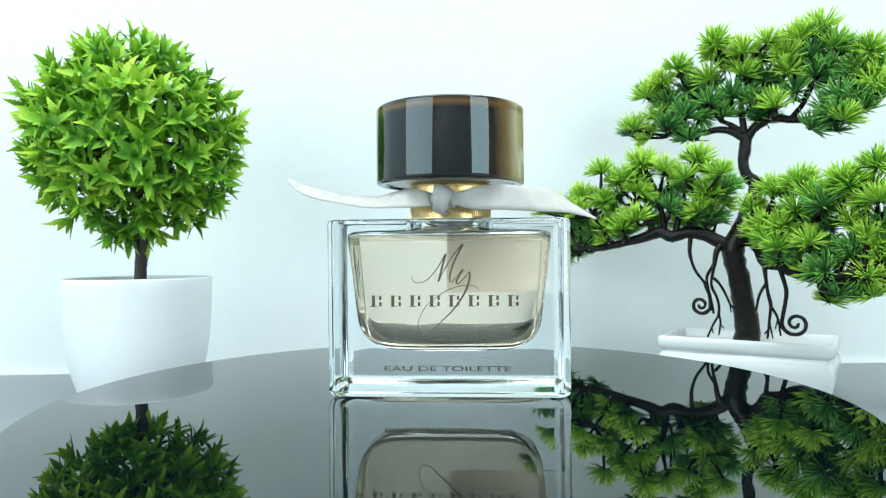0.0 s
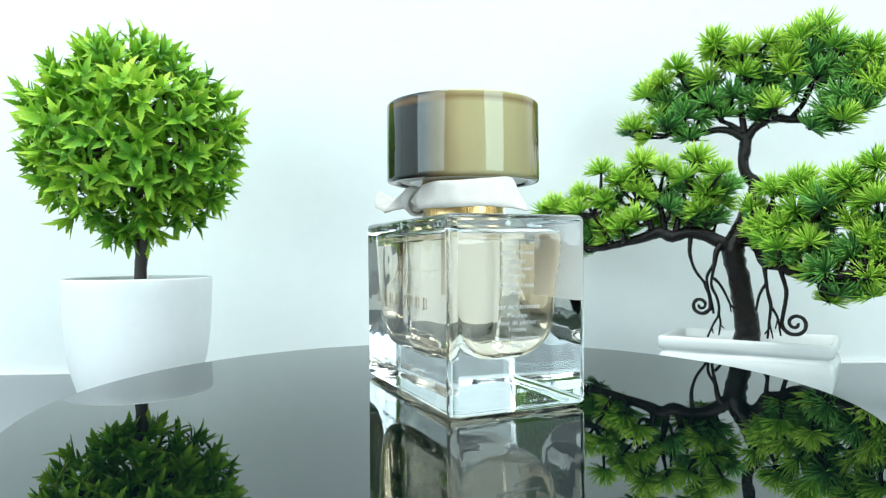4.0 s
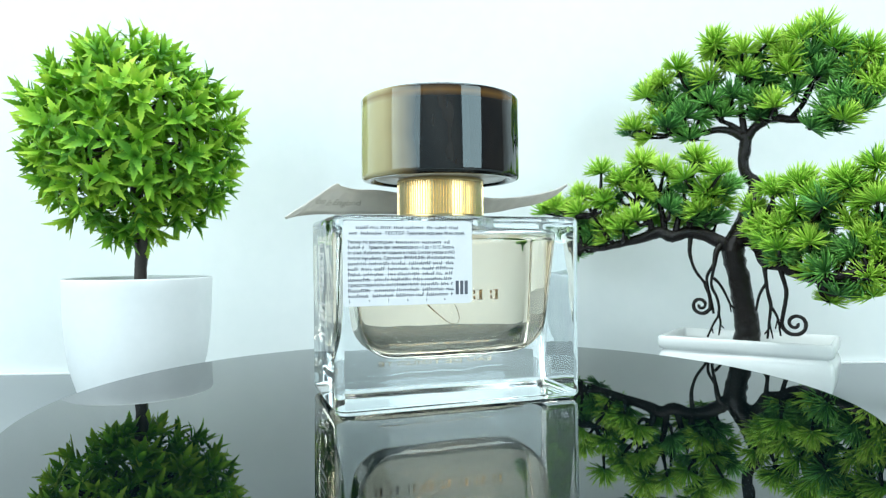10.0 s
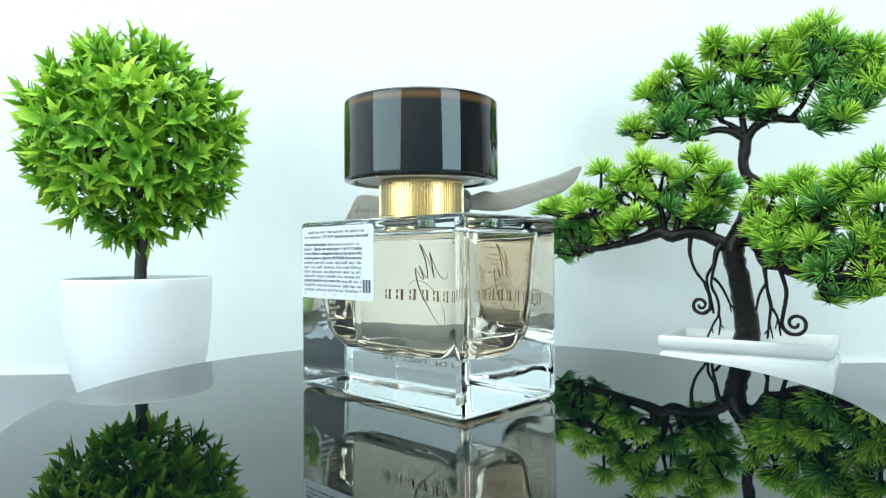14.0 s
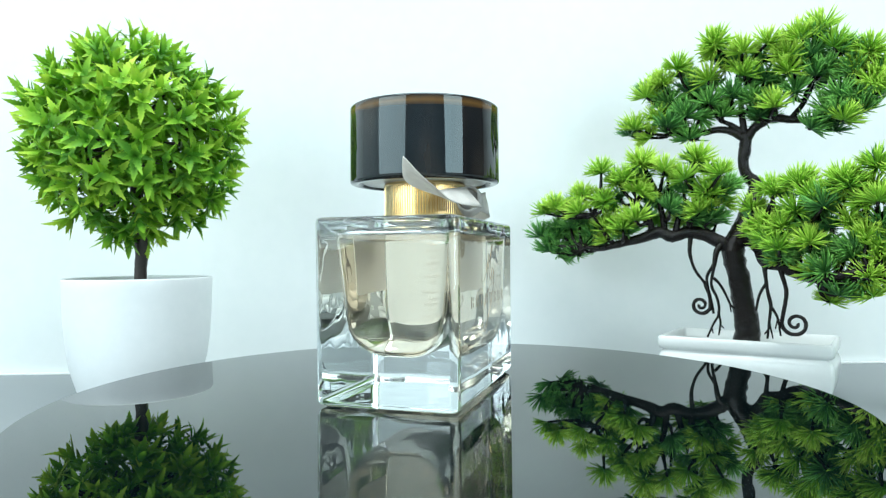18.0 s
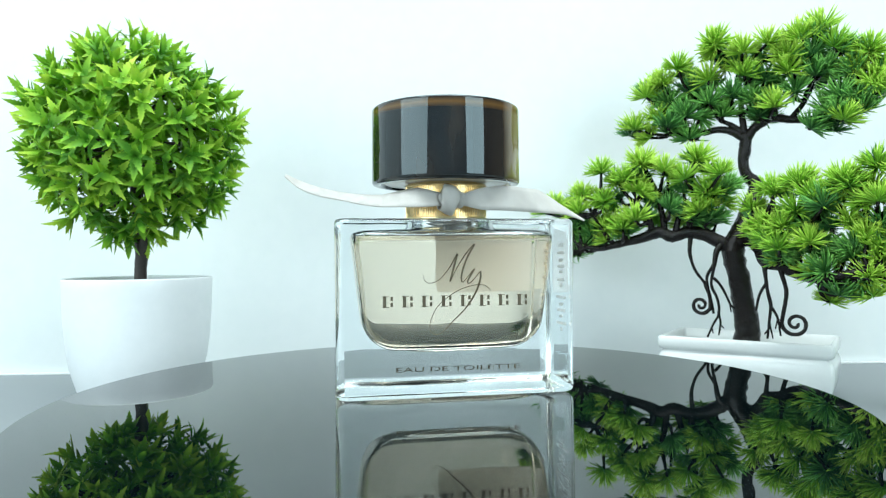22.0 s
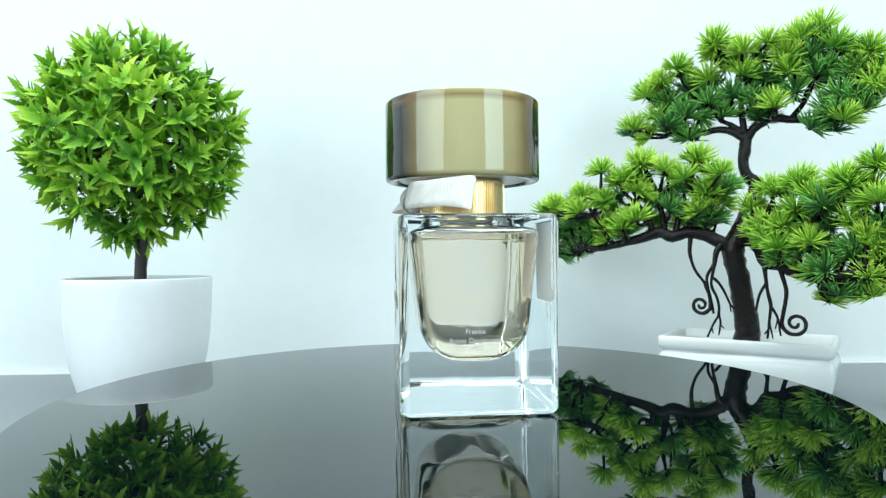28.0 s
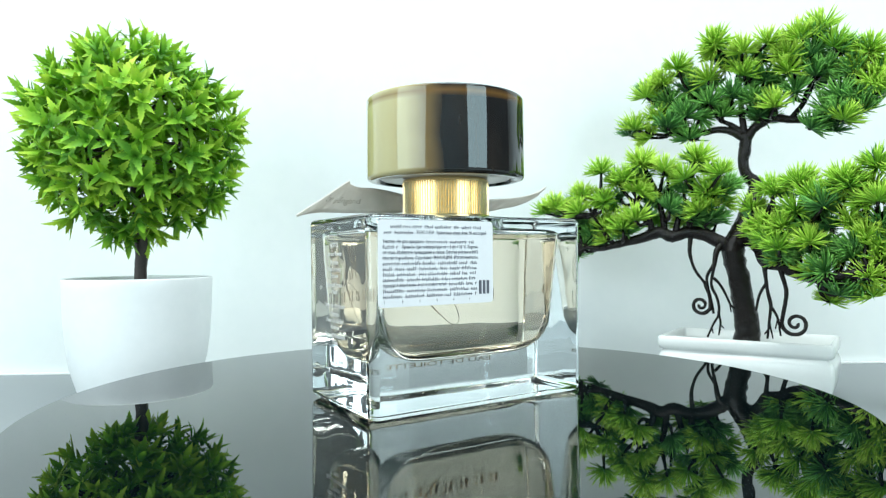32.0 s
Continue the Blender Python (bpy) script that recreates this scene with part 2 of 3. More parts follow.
# ---- the turntable ----
turntable = tagged(new("turntable"), "round turntable with a black mirror-gloss plate on the table", "turntable")
turntable.location = (0.0004, -0.0075, TZ)
bm = bmesh.new()
lathe(bm, [(0.108, 0.0), (0.112, 0.002), (0.112, 0.036), (0.106, 0.040), (0.06, 0.0415)], n=96)
part("base", bm, BLACK_PLASTIC, turntable)
bm = bmesh.new()
lathe(bm, [(0.1322, 0.0420), (0.1335, 0.0426), (0.1338, 0.0434), (0.1338, 0.0470), (0.1335, 0.0477), (0.1328, 0.0480)], n=256)
plate = part("plate", bm, DISC, turntable, "black mirror-gloss round plate", flat_over=1e-3)

# ---- the perfume bottle ----
CX, CY = 0.0029, 0.0073      # the bottle stands off the turning axis
BW, BD, BH = 0.0416, 0.0242, 0.0613
bottle = tagged(new("perfume_bottle"), "square clear glass perfume bottle, pale liquid, tortoise-shell cap and grey bow", "perfume bottle")
CAP = cap_material()
RIBBON = ribbon_material()


def glass_body():
    bm = bmesh.new()
    rows = [(0.0004, 0.0022), (0.0006, 0.0014), (0.0011, 0.0006), (0.0018, 0.0002), (0.0027, 0.0), (0.0596, 0.0), (0.0604, 0.0002),
            (0.0610, 0.0007), (BH, 0.0016)]
    rings = []
    for z, inset in rows:
        k = 0.9933 + 0.0067 * z / BH
        rings.append(rounded(BW * k - inset, BD * k - inset, 0.0028, z, CX, CY, 5))
    loft(bm, rings)
    return part("glass_body", bm, GLASS, bottle, "thick clear glass block", flat_over=2e-4)


def cavity_ring(z, shrink=0.0):
    """Cross-section of the hollow: tapering down, closing in a shallow bowl."""
    t = max(0.0, min(1.0, (z - 0.0150) / 0.041))
    a, b = 0.0313 + 0.0047 * t, 0.0162 + 0.0046 * t
    low = max(0.0, 1 - (z - 0.0150) / 0.0115)
    inset = 0.0120 * (1 - math.sqrt(max(0.0, 1 - low * low))) + shrink
    ring = []
    for k in range(112):
        t = 2 * math.pi * (k + 0.5) / 112
        c, s = math.cos(t), math.sin(t)
        r = (abs(c) ** 6.5 + abs(s) ** 6.5) ** (-1 / 6.5)
        ring.append((CX + (a - inset) * r * c, CY + (b - inset) * r * s, z))
    return ring


def neck_ring(r, z):
    """The round mouth of the hollow, under the collar."""
    return [(CX + r * math.cos(2 * math.pi * (k + 0.5) / 112), CY + r * math.sin(2 * math.pi * (k + 0.5) / 112), z) for k in range(112)]


def bowl(bm, z_top, shrink_top):
    rings = []
    for k in range(5):                       # bottom bowl, centre to rim
        s = 0.25 + 0.15 * k
        rings.append([(CX + (x - CX) * s, CY + (y - CY) * s, 0.0139 + 0.0011 * s * s) for x, y, z in cavity_ring(0.0150)])
    for z in (0.0150, 0.0152, 0.0157, 0.0165, 0.0177, 0.0194, 0.0215, 0.0245, 0.030, 0.038, 0.046, 0.052, z_top):
        rings.append(cavity_ring(z))
    for z, s in shrink_top:
        rings.append(cavity_ring(z, s))
    loft(bm, rings)


glass_body().visible_shadow = False
bm = bmesh.new()
bowl(bm, 0.0554, ())
part("liquid", bm, LIQUID, bottle, "pale pinkish-beige perfume").visible_shadow = False
bm = bmesh.new()
loft(bm, [cavity_ring(0.05555), cavity_ring(0.0562, 0.0003), cavity_ring(0.0570, 0.0016), cavity_ring(0.0575, 0.0040),
          neck_ring(0.0170, 0.0580), neck_ring(0.0160, 0.0588), neck_ring(0.0154, 0.0608)])
part("air_space", bm, AIR, bottle).visible_shadow = False

# collar: ribbed gold sleeve
bm = bmesh.new()
ribs = 100
rings = []
for z, r, deep in ((0.0613, 0.0149, 0), (0.0619, 0.0153, 0), (0.0624, 0.0153, 0), (0.0626, 0.0151, 1), (0.0738, 0.0151, 1),
                   (0.0741, 0.0152, 0), (0.0748, 0.0150, 0), (0.0752, 0.0140, 0)):
    rings.append([(CX + (r - deep * (0.00038 if k % 4 > 1 else 0)) * math.cos(2 * math.pi * k / (4 * ribs)),
                   CY + (r - deep * (0.00038 if k % 4 > 1 else 0)) * math.sin(2 * math.pi * k / (4 * ribs)), z) for k in range(4 * ribs)])
loft(bm, rings)
part("collar", bm, GOLD, bottle, "ribbed polished gold collar", smooth=False)

# cap: thick resin drum, hollow beneath
RC, CB, CT = 0.0275, 0.0746, 0.1026
bm = bmesh.new()
lathe(bm, [(0.0205, CB + 0.0022), (0.0236, CB + 0.0018), (0.0240, CB + 0.0004), (0.0248, CB), (0.0262, CB), (0.0270, CB + 0.0003),
           (0.0274, CB + 0.0008), (RC, CB + 0.0016), (RC, CT - 0.0009), (0.02740, CT - 0.0004), (0.0272, CT - 0.0001),
           (0.0269, CT), (0.0200, CT)], CX, CY, 128)
cap = part("cap", bm, CAP, bottle, "glossy dark brown cap clouding to khaki", flat_over=2e-4)
bm = bmesh.new()
lathe(bm, [(0.0145, CB + 0.0008), (0.0165, CB + 0.0003), (0.0225, CB + 0.0006), (0.0234, CB + 0.0012), (0.0234, CB + 0.0024)], CX, CY, 96)
part("cap_lining", bm, RIM, cap, "pale plastic lining under the cap")


# ribbon: knot and two cut tails
def tail(name, rows, label):
    """A band through rows of centre x, y, z and half-width vector x, y, z."""
    bm = bmesh.new()
    path = smooth_path(rows, 8)
    rings = []
    for k, q in enumerate(path):
        c, h = Vector(q[:3]), Vector(q[3:])
        a, b = path[max(k - 1, 0)], path[min(k + 1, len(path) - 1)]
        nrm = Vector(b[:3] - a[:3]).cross(h).normalized() * 0.00022
        cup = nrm * (1.6 * math.sin(k * 0.35) + 1.2 * math.sin(k * 1.1 + 0.7))
        ring = []
        for s in (-1, -0.6, -0.2, 0.2, 0.6, 1):
            ring.append(c + h * s + nrm + cup * (1 - s * s))
        for s in (1, 0.6, 0.2, -0.2, -0.6, -1):
            ring.append(c + h * s - nrm + cup * (1 - s * s))
        rings.append([Vector((CX, CY, 0)) + v for v in ring])
    loft(bm, rings)
    ob = part(name, bm, RIBBON, bow, label)
    return ob, path


bm = bmesh.new()
bmesh.ops.create_uvsphere(bm, u_segments=40, v_segments=24, radius=1)
for v in bm.verts:
    x, y, z = v.co
    fold = 0.20 * math.sin(6.5 * x + 4.2 * z) + 0.09 * math.sin(14 * x - 6 * z + 1)
    pinch = 1 - 0.34 * math.exp(-((x - 0.15 + 0.3 * z) / 0.16) ** 2)
    v.co = (CX - 0.0010 + 0.0056 * x * (1 - 0.18 * z * z), CY - 0.0178 + 0.0030 * y * pinch * (1 + fold),
            0.0681 + 0.0037 * z * (1 + 0.6 * fold) * (1 - 0.12 * x))
bow = part("bow", bm, RIBBON, bottle, "grey woven ribbon bow knotted at the neck")
bm = bmesh.new()
rings = []
for k in range(32):                          # the band that wraps the knot
    a = 2 * math.pi * k / 32
    c = Vector((CX - 0.0022, CY - 0.0176, 0.0681)) + Vector((0.0009 * math.sin(a), -0.0040 * math.cos(a), 0.0043 * math.sin(a)))
    out = Vector((0, -math.cos(a) / 0.0040, math.sin(a) / 0.0043)).normalized()
    wide = Vector((0.0026, 0, -0.0010)) * (1 + 0.18 * math.sin(2 * a + 0.6))
    rings.append([c + wide * s + out * (0.00035 * u + 0.00045 * (1 - s * s) * (1 + 0.5 * math.sin(9 * s + 2 * a)))
                  for s, u in ((-1, 1), (-0.5, 1), (0, 1), (0.5, 1), (1, 1), (1, -1), (0.5, -1), (0, -1), (-0.5, -1), (-1, -1))])
loft(bm, rings + rings[:1], cap=False)
part("knot_band", bm, RIBBON, bow)
tail("tail", [(-0.004, -0.0185, 0.0680, 0, 0, 0.0020), (-0.0125, -0.0218, 0.0684, 0.0002, 0.0030, 0.0034),
              (-0.0192, -0.0195, 0.0681, 0.0003, 0.0042, 0.0030), (-0.0253, -0.0164, 0.0677, 0.0005, 0.0049, 0.0024),
              (-0.0316, -0.0142, 0.0682, 0.0005, 0.0052, 0.0021), (-0.0385, -0.0134, 0.0693, 0.0006, 0.0054, 0.0017),
              (-0.0455, -0.0136, 0.0706, 0.0007, 0.0051, 0.0017), (-0.0523, -0.0137, 0.0729, 0.0006, 0.0031, 0.0013),
              (-0.0579, -0.0135, 0.0763, 0.0001, 0.0004, 0.0004)], "narrow tail curling upward")


def edges(top, low):
    """A row of a tail from its top and its lower edge."""
    top, low = Vector(top), Vector(low)
    return (*((top + low) / 2), *((top - low) / 2))


wide_tail, wide_path = tail("tail", [(0.002, -0.0185, 0.0680, 0, 0, 0.0018), edges((0.009, -0.0198, 0.0720), (0.009, -0.0206, 0.0644)),
              edges((0.018, -0.0186, 0.0730), (0.018, -0.0200, 0.0642)), edges((0.027, -0.0140, 0.0726), (0.029, -0.0174, 0.0638)),
              edges((0.0335, -0.0068, 0.0728), (0.041, -0.0125, 0.0635)), edges((0.0370, -0.0008, 0.0727), (0.046, -0.0088, 0.0629)),
              edges((0.0450, -0.0024, 0.0672), (0.0500, -0.0062, 0.0622)), edges((0.0532, -0.0042, 0.0617), (0.0528, -0.0046, 0.0613))],
              "wide tail bending back to a slanting cut")


# printing on the glass: plain marks for the name, words for the rest
def words(text, high, wide, place, material, parent, name="lettering"):
    """A line of lettering as a thin mesh: cap height high, fitted to the width where one is given."""
    cu = bpy.data.curves.new(name, "FONT")
    cu.body, cu.align_x, cu.align_y = text, "CENTER", "CENTER"
    cu.extrude, cu.resolution_u = 0.01, 3
    tmp = bpy.data.objects.new(name, cu)
    me = bpy.data.meshes.new_from_object(tmp)
    bpy.data.objects.remove(tmp)
    co = np.array([v.co[:] for v in me.vertices])
    size = co.max(0) - co.min(0)
    k = high / 0.70
    kx = wide / size[0] if wide else k
    mid = (co.max(0) + co.min(0)) / 2
    for v in me.vertices:
        v.co = ((v.co.x - mid[0]) * kx, v.co.y * k, v.co.z * 0.007)
    me.materials.append(material)
    ob = new(name, me)
    ob.parent = parent
    ob.matrix_local = place
    return ob


def woven_words(text, start, end, half):
    """Faded lettering that follows the inner face of the wide tail, from path step start to end."""
    ob = words(text, 0.001, 0.001, Matrix.Identity(4), RIBBON_INK, wide_tail)
    for v in ob.data.vertices:
        s = start + (end - start) * (v.co.x / 0.001 + 0.5)
        k = max(1, min(int(s), len(wide_path) - 3))
        q = wide_path[k] + (wide_path[k + 1] - wide_path[k]) * (s - k)
        c, h = Vector(q[:3]), Vector(q[3:])
        nrm = Vector(wide_path[k + 1][:3] - wide_path[k][:3]).cross(h).normalized()
        across = v.co.y / 0.001 * half
        cup = 0.00022 * (1.6 * math.sin(s * 0.35) + 1.2 * math.sin(s * 1.1 + 0.7)) * (1 - across * across)
        v.co = Vector((CX, CY, 0)) + c + h * (across - 0.1) + nrm * (cup - math.copysign(0.00026, nrm.y * -1))


woven_words("Woven in England", 43, 21.5, 0.42)


def surf(half, z):
    """How far the gently tapering glass stands out at height z."""
    return half * (0.9933 + 0.0067 * z / BH)


def stroke(rows):
    """A flat brush stroke on the front glass along rows of x, z and half thickness, in millimetres."""
    bm = bmesh.new()
    path = smooth_path(rows, 7)
    rings = []
    for k, q in enumerate(path):
        a, b = path[max(k - 1, 0)], path[min(k + 1, len(path) - 1)]
        d = (b - a)[:2]
        d = d / (np.hypot(*d) + 1e-9)
        ring = []
        for s, y in ((1, 0), (-1, 0), (-1, 0.00012), (1, 0.00012)):
            z = (q[1] + d[0] * q[2] * s) / 1000
            ring.append((CX + (q[0] - d[1] * q[2] * s) / 1000, CY - surf(BD, z) - 0.00006 + y, z))
        rings.append(ring)
    loft(bm, rings)
    return part("flourish_stroke", bm, FOIL, bottle, smooth=False)


stroke([(-12.1, 42.1, 0.08), (-11.8, 40.3, 0.10), (-10.0, 39.4, 0.12), (-7.1, 40.3, 0.13), (-3.6, 44.1, 0.16), (-1.3, 47.9, 0.26), (-0.5, 49.2, 0.32)])
stroke([(-0.5, 49.2, 0.32), (-1.6, 45.3, 0.36), (-3.1, 39.8, 0.30)])
stroke([(-3.1, 39.8, 0.16), (-0.4, 45.0, 0.16), (2.9, 49.8, 0.24), (5.4, 52.4, 0.36)])
stroke([(5.4, 52.4, 0.36), (2.9, 47.9, 0.34), (1.2, 43.4, 0.32), (0.8, 40.2, 0.24), (1.6, 39.8, 0.14), (3.1, 41.5, 0.11), (5.1, 43.9, 0.14)])
stroke([(5.4, 44.0, 0.30), (3.8, 41.5, 0.30), (3.0, 39.7, 0.26), (3.7, 39.2, 0.18), (5.7, 41.1, 0.12), (7.4, 43.2, 0.14)])
stroke([(7.5, 43.2, 0.30), (7.3, 40.2, 0.34), (5.6, 35.7, 0.34), (2.1, 30.6, 0.24), (-2.4, 26.2, 0.16), (-5.7, 23.0, 0.13), (-8.2, 22.0, 0.12), (-10.0, 23.6, 0.12), (-9.8, 26.8, 0.11), (-7.5, 31.3, 0.11), (-3.6, 34.8, 0.11), (0.9, 37.3, 0.12), (5.3, 38.5, 0.12), (8.5, 38.5, 0.10), (10.1, 37.6, 0.09), (11.0, 36.5, 0.07)])
for k in range(8):                           # the name, as eight plain marks of bars
    x = -24.0 + 6.62 * k
    f0 = CY - surf(BD, 0.0333) - 0.00007
    bm = bmesh.new()
    box(bm, CX + (x - 1.8) / 1000, CX + (x - 0.7) / 1000, f0, f0 + 0.00014, 0.0314, 0.0352)
    for z in (0.0314, 0.03345):
        box(bm, CX + (x + 0.7) / 1000, CX + (x + 1.5) / 1000, f0, f0 + 0.00014, z + 0.0002, z + 0.0016)
    for z in (0.0314, 0.0350):
        box(bm, CX + (x - 2.2) / 1000, CX + (x + 0.2) / 1000, f0, f0 + 0.00014, z, z + 0.0002)
    part("name_mark", bm, FOIL, bottle, smooth=False)
words("EAU DE TOILETTE", 0.0016, 0.0428, pose(CX - 0.0002, CY - surf(BD, 0.0104), 0.0104, 90), FOIL, bottle)
for text, z in (("NOTES", 52.2), ("Lemon flower", 49.4), ("Peonies", 46.7), ("Peach flower", 44.5), ("Freesia", 42.4),
                ("Damask roses", 39.5), ("Musk", 37.3), ("Fleur de citronnier", 32.9), ("Pivoines", 30.2),
                ("Fleur de p\u00eacher", 28.1), ("Freesia", 26.0), ("Roses Damascena", 23.3), ("Musc", 21.0)):
    words(text, 0.00150, None, pose(CX + surf(BW, z / 1000), CY - 0.0015, z / 1000, 90, 0, 90), WHITE_INK, bottle)

# paper sticker on the back, its small print as bars
rnd = random.Random(7)
BACK = CY + BD + 0.0001
bm = bmesh.new()
loft(bm, [[(CX + 0.0184 + x, BACK + y, 0.0465 + z) for x, z, q in reversed(rounded(0.0206, 0.0129, 0.0012, 0))] for y in (0.0, 0.00012)])
sticker = part("sticker", bm, PAPER, bottle, "white paper sticker printed with small text", smooth=False)
bm = bmesh.new()
loft(bm, [[(CX + 0.0184 + x, BACK + y, 0.0465 + z) for x, z, q in reversed(rounded(0.0205, 0.0128, 0.0012, 0))] for y in (-0.00042, -0.00002)])
part("adhesive", bm, GLUE, sticker, "dull beige adhesive side", smooth=False)


def text_line(x0, x1, z, high, wmin, wmax):
    bm = bmesh.new()
    x = x0
    while x < x1 - 0.0004:
        w = min(rnd.uniform(wmin, wmax), x1 - x)
        step = high * 0.66
        for k in range(max(1, int(w / step))):
            h = high * rnd.choice((0.72, 0.72, 0.72, 1.0))
            a = CX + 0.0390 - x - k * step
            box(bm, a - step * 0.40, a, BACK + 0.00014, BACK + 0.00018, z, z + h)
            if rnd.random() < 0.75:
                low = z + h * rnd.choice((0.0, 0.42, 0.80))
                box(bm, a - step * 0.80, a - step * 0.40, BACK + 0.00014, BACK + 0.00018, low, low + high * 0.28)
        x += w + high * 0.45
    part("text_line", bm, INK, sticker, smooth=False)


def print_line(row, z):
    """One line of small print: words where the row gives them, bars where it gives a start and an end, in millimetres."""
    for x0, x1, text in row:
        if text:
            words(text, 0.00098, (x1 - x0) / 1000, pose(CX + 0.0390 - (x0 + x1) / 2000, BACK + 0.00016, z + 0.0005, 90, 0, 180), INK, sticker, "text_line")
        else:
            text_line(x0 / 1000, x1 / 1000, z, 0.00098, 0.0020, 0.0080)


print_line([(4.0, 37.0, "")], 0.0569)
print_line([(1.9, 12.0, ""), (12.8, 19.0, "\u0422\u0415\u0421\u0422\u0415\u0420"), (19.8, 38.6, "\u0422\u0443\u0430\u043b\u0435\u0442\u043d\u0430\u044f \u0432\u043e\u0434\u0430 \u0436\u0435\u043d. 90 \u043c\u043b \u0441\u043f\u0440\u0435\u0439")], 0.0551)
for k, row in enumerate((
        [(1.5, 15.5, "\u0422\u0435\u0441\u0442\u0435\u0440. \u041d\u0435 \u0434\u043b\u044f \u043f\u0440\u043e\u0434\u0430\u0436\u0438."), (16.3, 35.4, "")],
        [(1.5, 7.0, ""), (7.8, 35.2, "\u0425\u0440\u0430\u043d\u0438\u0442\u044c \u043f\u0440\u0438 \u0442\u0435\u043c\u043f\u0435\u0440\u0430\u0442\u0443\u0440\u0435 \u043e\u0442 + 5 \u0434\u043e + 25 \u00b0C. \u0411\u0435\u0440\u0435\u0447\u044c")],
        [(1.5, 35.3, "\u043e\u0442 \u043e\u0433\u043d\u044f. \u0418\u0437\u0431\u0435\u0433\u0430\u0442\u044c \u043f\u043e\u043f\u0430\u0434\u0430\u043d\u0438\u044f \u0432 \u0433\u043b\u0430\u0437\u0430. \u0421\u043e\u0441\u0442\u0430\u0432 \u0443\u043a\u0430\u0437\u0430\u043d \u0432 INCI")],
        [(1.5, 35.3, "\u043f\u043e\u0441\u043b\u0435 Ingredients. \u0421\u0434\u0435\u043b\u0430\u043d\u043e: \u0424\u0420\u0410\u041d\u0426\u0418\u042f. \u0418\u0437\u0433\u043e\u0442\u043e\u0432\u0438\u0442\u0435\u043b\u044c:")],
        [(1.5, 35.4, "")], [(1.5, 35.2, "")], [(1.5, 35.4, "")], [(1.5, 35.0, "")],
        [(1.5, 23.5, "\u043f\u0440\u0435\u0434\u0441\u0442\u0430\u0432\u0438\u0442\u0435\u043b\u044c \u0438\u0437\u0433\u043e\u0442\u043e\u0432\u0438\u0442\u0435\u043b\u044f:"), (24.3, 35.3, "")],
        [(1.5, 35.2, "")], [(1.5, 35.0, "")])):
    print_line(row, 0.0524 - 0.00162 * k)
for k in range(6):
    text_line(0.0018 + 0.006 * k, 0.0026 + 0.006 * k, 0.0348, 0.0007, 0.0006, 0.0008)
for k in range(3):                           # certification mark as three plain blocks
    x = CX + 0.0390 - 0.0356 - 0.0015 * k
    bm = bmesh.new()
    box(bm, x - 0.00105, x, BACK + 0.00014, BACK + 0.00018, 0.0364, 0.0407)
    part("approval_mark", bm, INK, sticker, smooth=False)

# ---- topiary ball in a white pot ----
TX, TY = -0.1933, 0.1805
topiary = tagged(new("topiary"), "artificial topiary ball of pointed green leaves in a white round pot", "potted plant")
topiary.location = (TX, TY, TZ)
bm = bmesh.new()
lathe(bm, [(0.0240, 0.0), (0.0262, 0.0004), (0.0290, 0.0030), (0.0325, 0.0085), (0.0354, 0.0150), (0.0381, 0.0235), (0.0402, 0.0325), (0.0417, 0.0430),
           (0.0428, 0.0540), (0.0434, 0.0650), (0.0438, 0.0780), (0.0439, 0.0829), (0.0437, 0.0836), (0.0430, 0.0840), (0.0423, 0.0835),
           (0.0421, 0.0815), (0.0418, 0.0720), (0.0393, 0.0662)], n=96)
part("pot", bm, POT, topiary, "white glazed round pot")
bm = bmesh.new()
lathe(bm, [(0.0385, 0.0625), (0.0390, 0.0690), (0.0280, 0.0700), (0.0075, 0.0710)], n=48)
part("filler", bm, SOIL, topiary, "dark filler inside the pot")
BALL = Vector((-0.0018, 0.0, 0.1702))
bm = bmesh.new()
tube(bm, [(0.0010, 0, 0.068, 0.0041), (0.0006, 0, 0.086, 0.0038), (0.0011, 0, 0.109, 0.0039), (-0.0037, 0, 0.1605, 0.0034), (-0.0062, 0.004, 0.2165, 0.0017),
          (-0.0068, 0.004, 0.2410, 0.0009)], 5, 12, 0.12)
part("trunk", bm, STEM, topiary, "dark brown stem")


def leaf(bm, base, way, up, length, wide, droop):
    """One serrated lance-shaped leaf, folded along its midrib."""
    way, n = way.normalized(), 8
    side = way.cross(up).normalized()
    up = side.cross(way)
    rows = [(0.0, 0.12)]
    for k in range(1, n):
        t = k / n
        w = math.sin(math.pi * (0.10 + 0.90 * t) ** 0.85)
        rows += [(t + 0.01, w * 1.18), (t + 0.035, w * 0.72)]
    prev = None
    for t, w in rows:
        c = base + way * (length * t) - up * (droop * length * t * t)
        out, lift = side * (w * wide), up * (w * wide * 0.42)
        row = (bm.verts.new(c + out + lift), bm.verts.new(c), bm.verts.new(c - out + lift))
        if prev:
            bm.faces.new((prev[0], prev[1], row[1], row[0]))
            bm.faces.new((prev[1], prev[2], row[2], row[1]))
        prev = row
    tip = bm.verts.new(base + way * length - up * (droop * length))
    bm.faces.new((prev[0], prev[1], tip))
    bm.faces.new((prev[1], prev[2], tip))


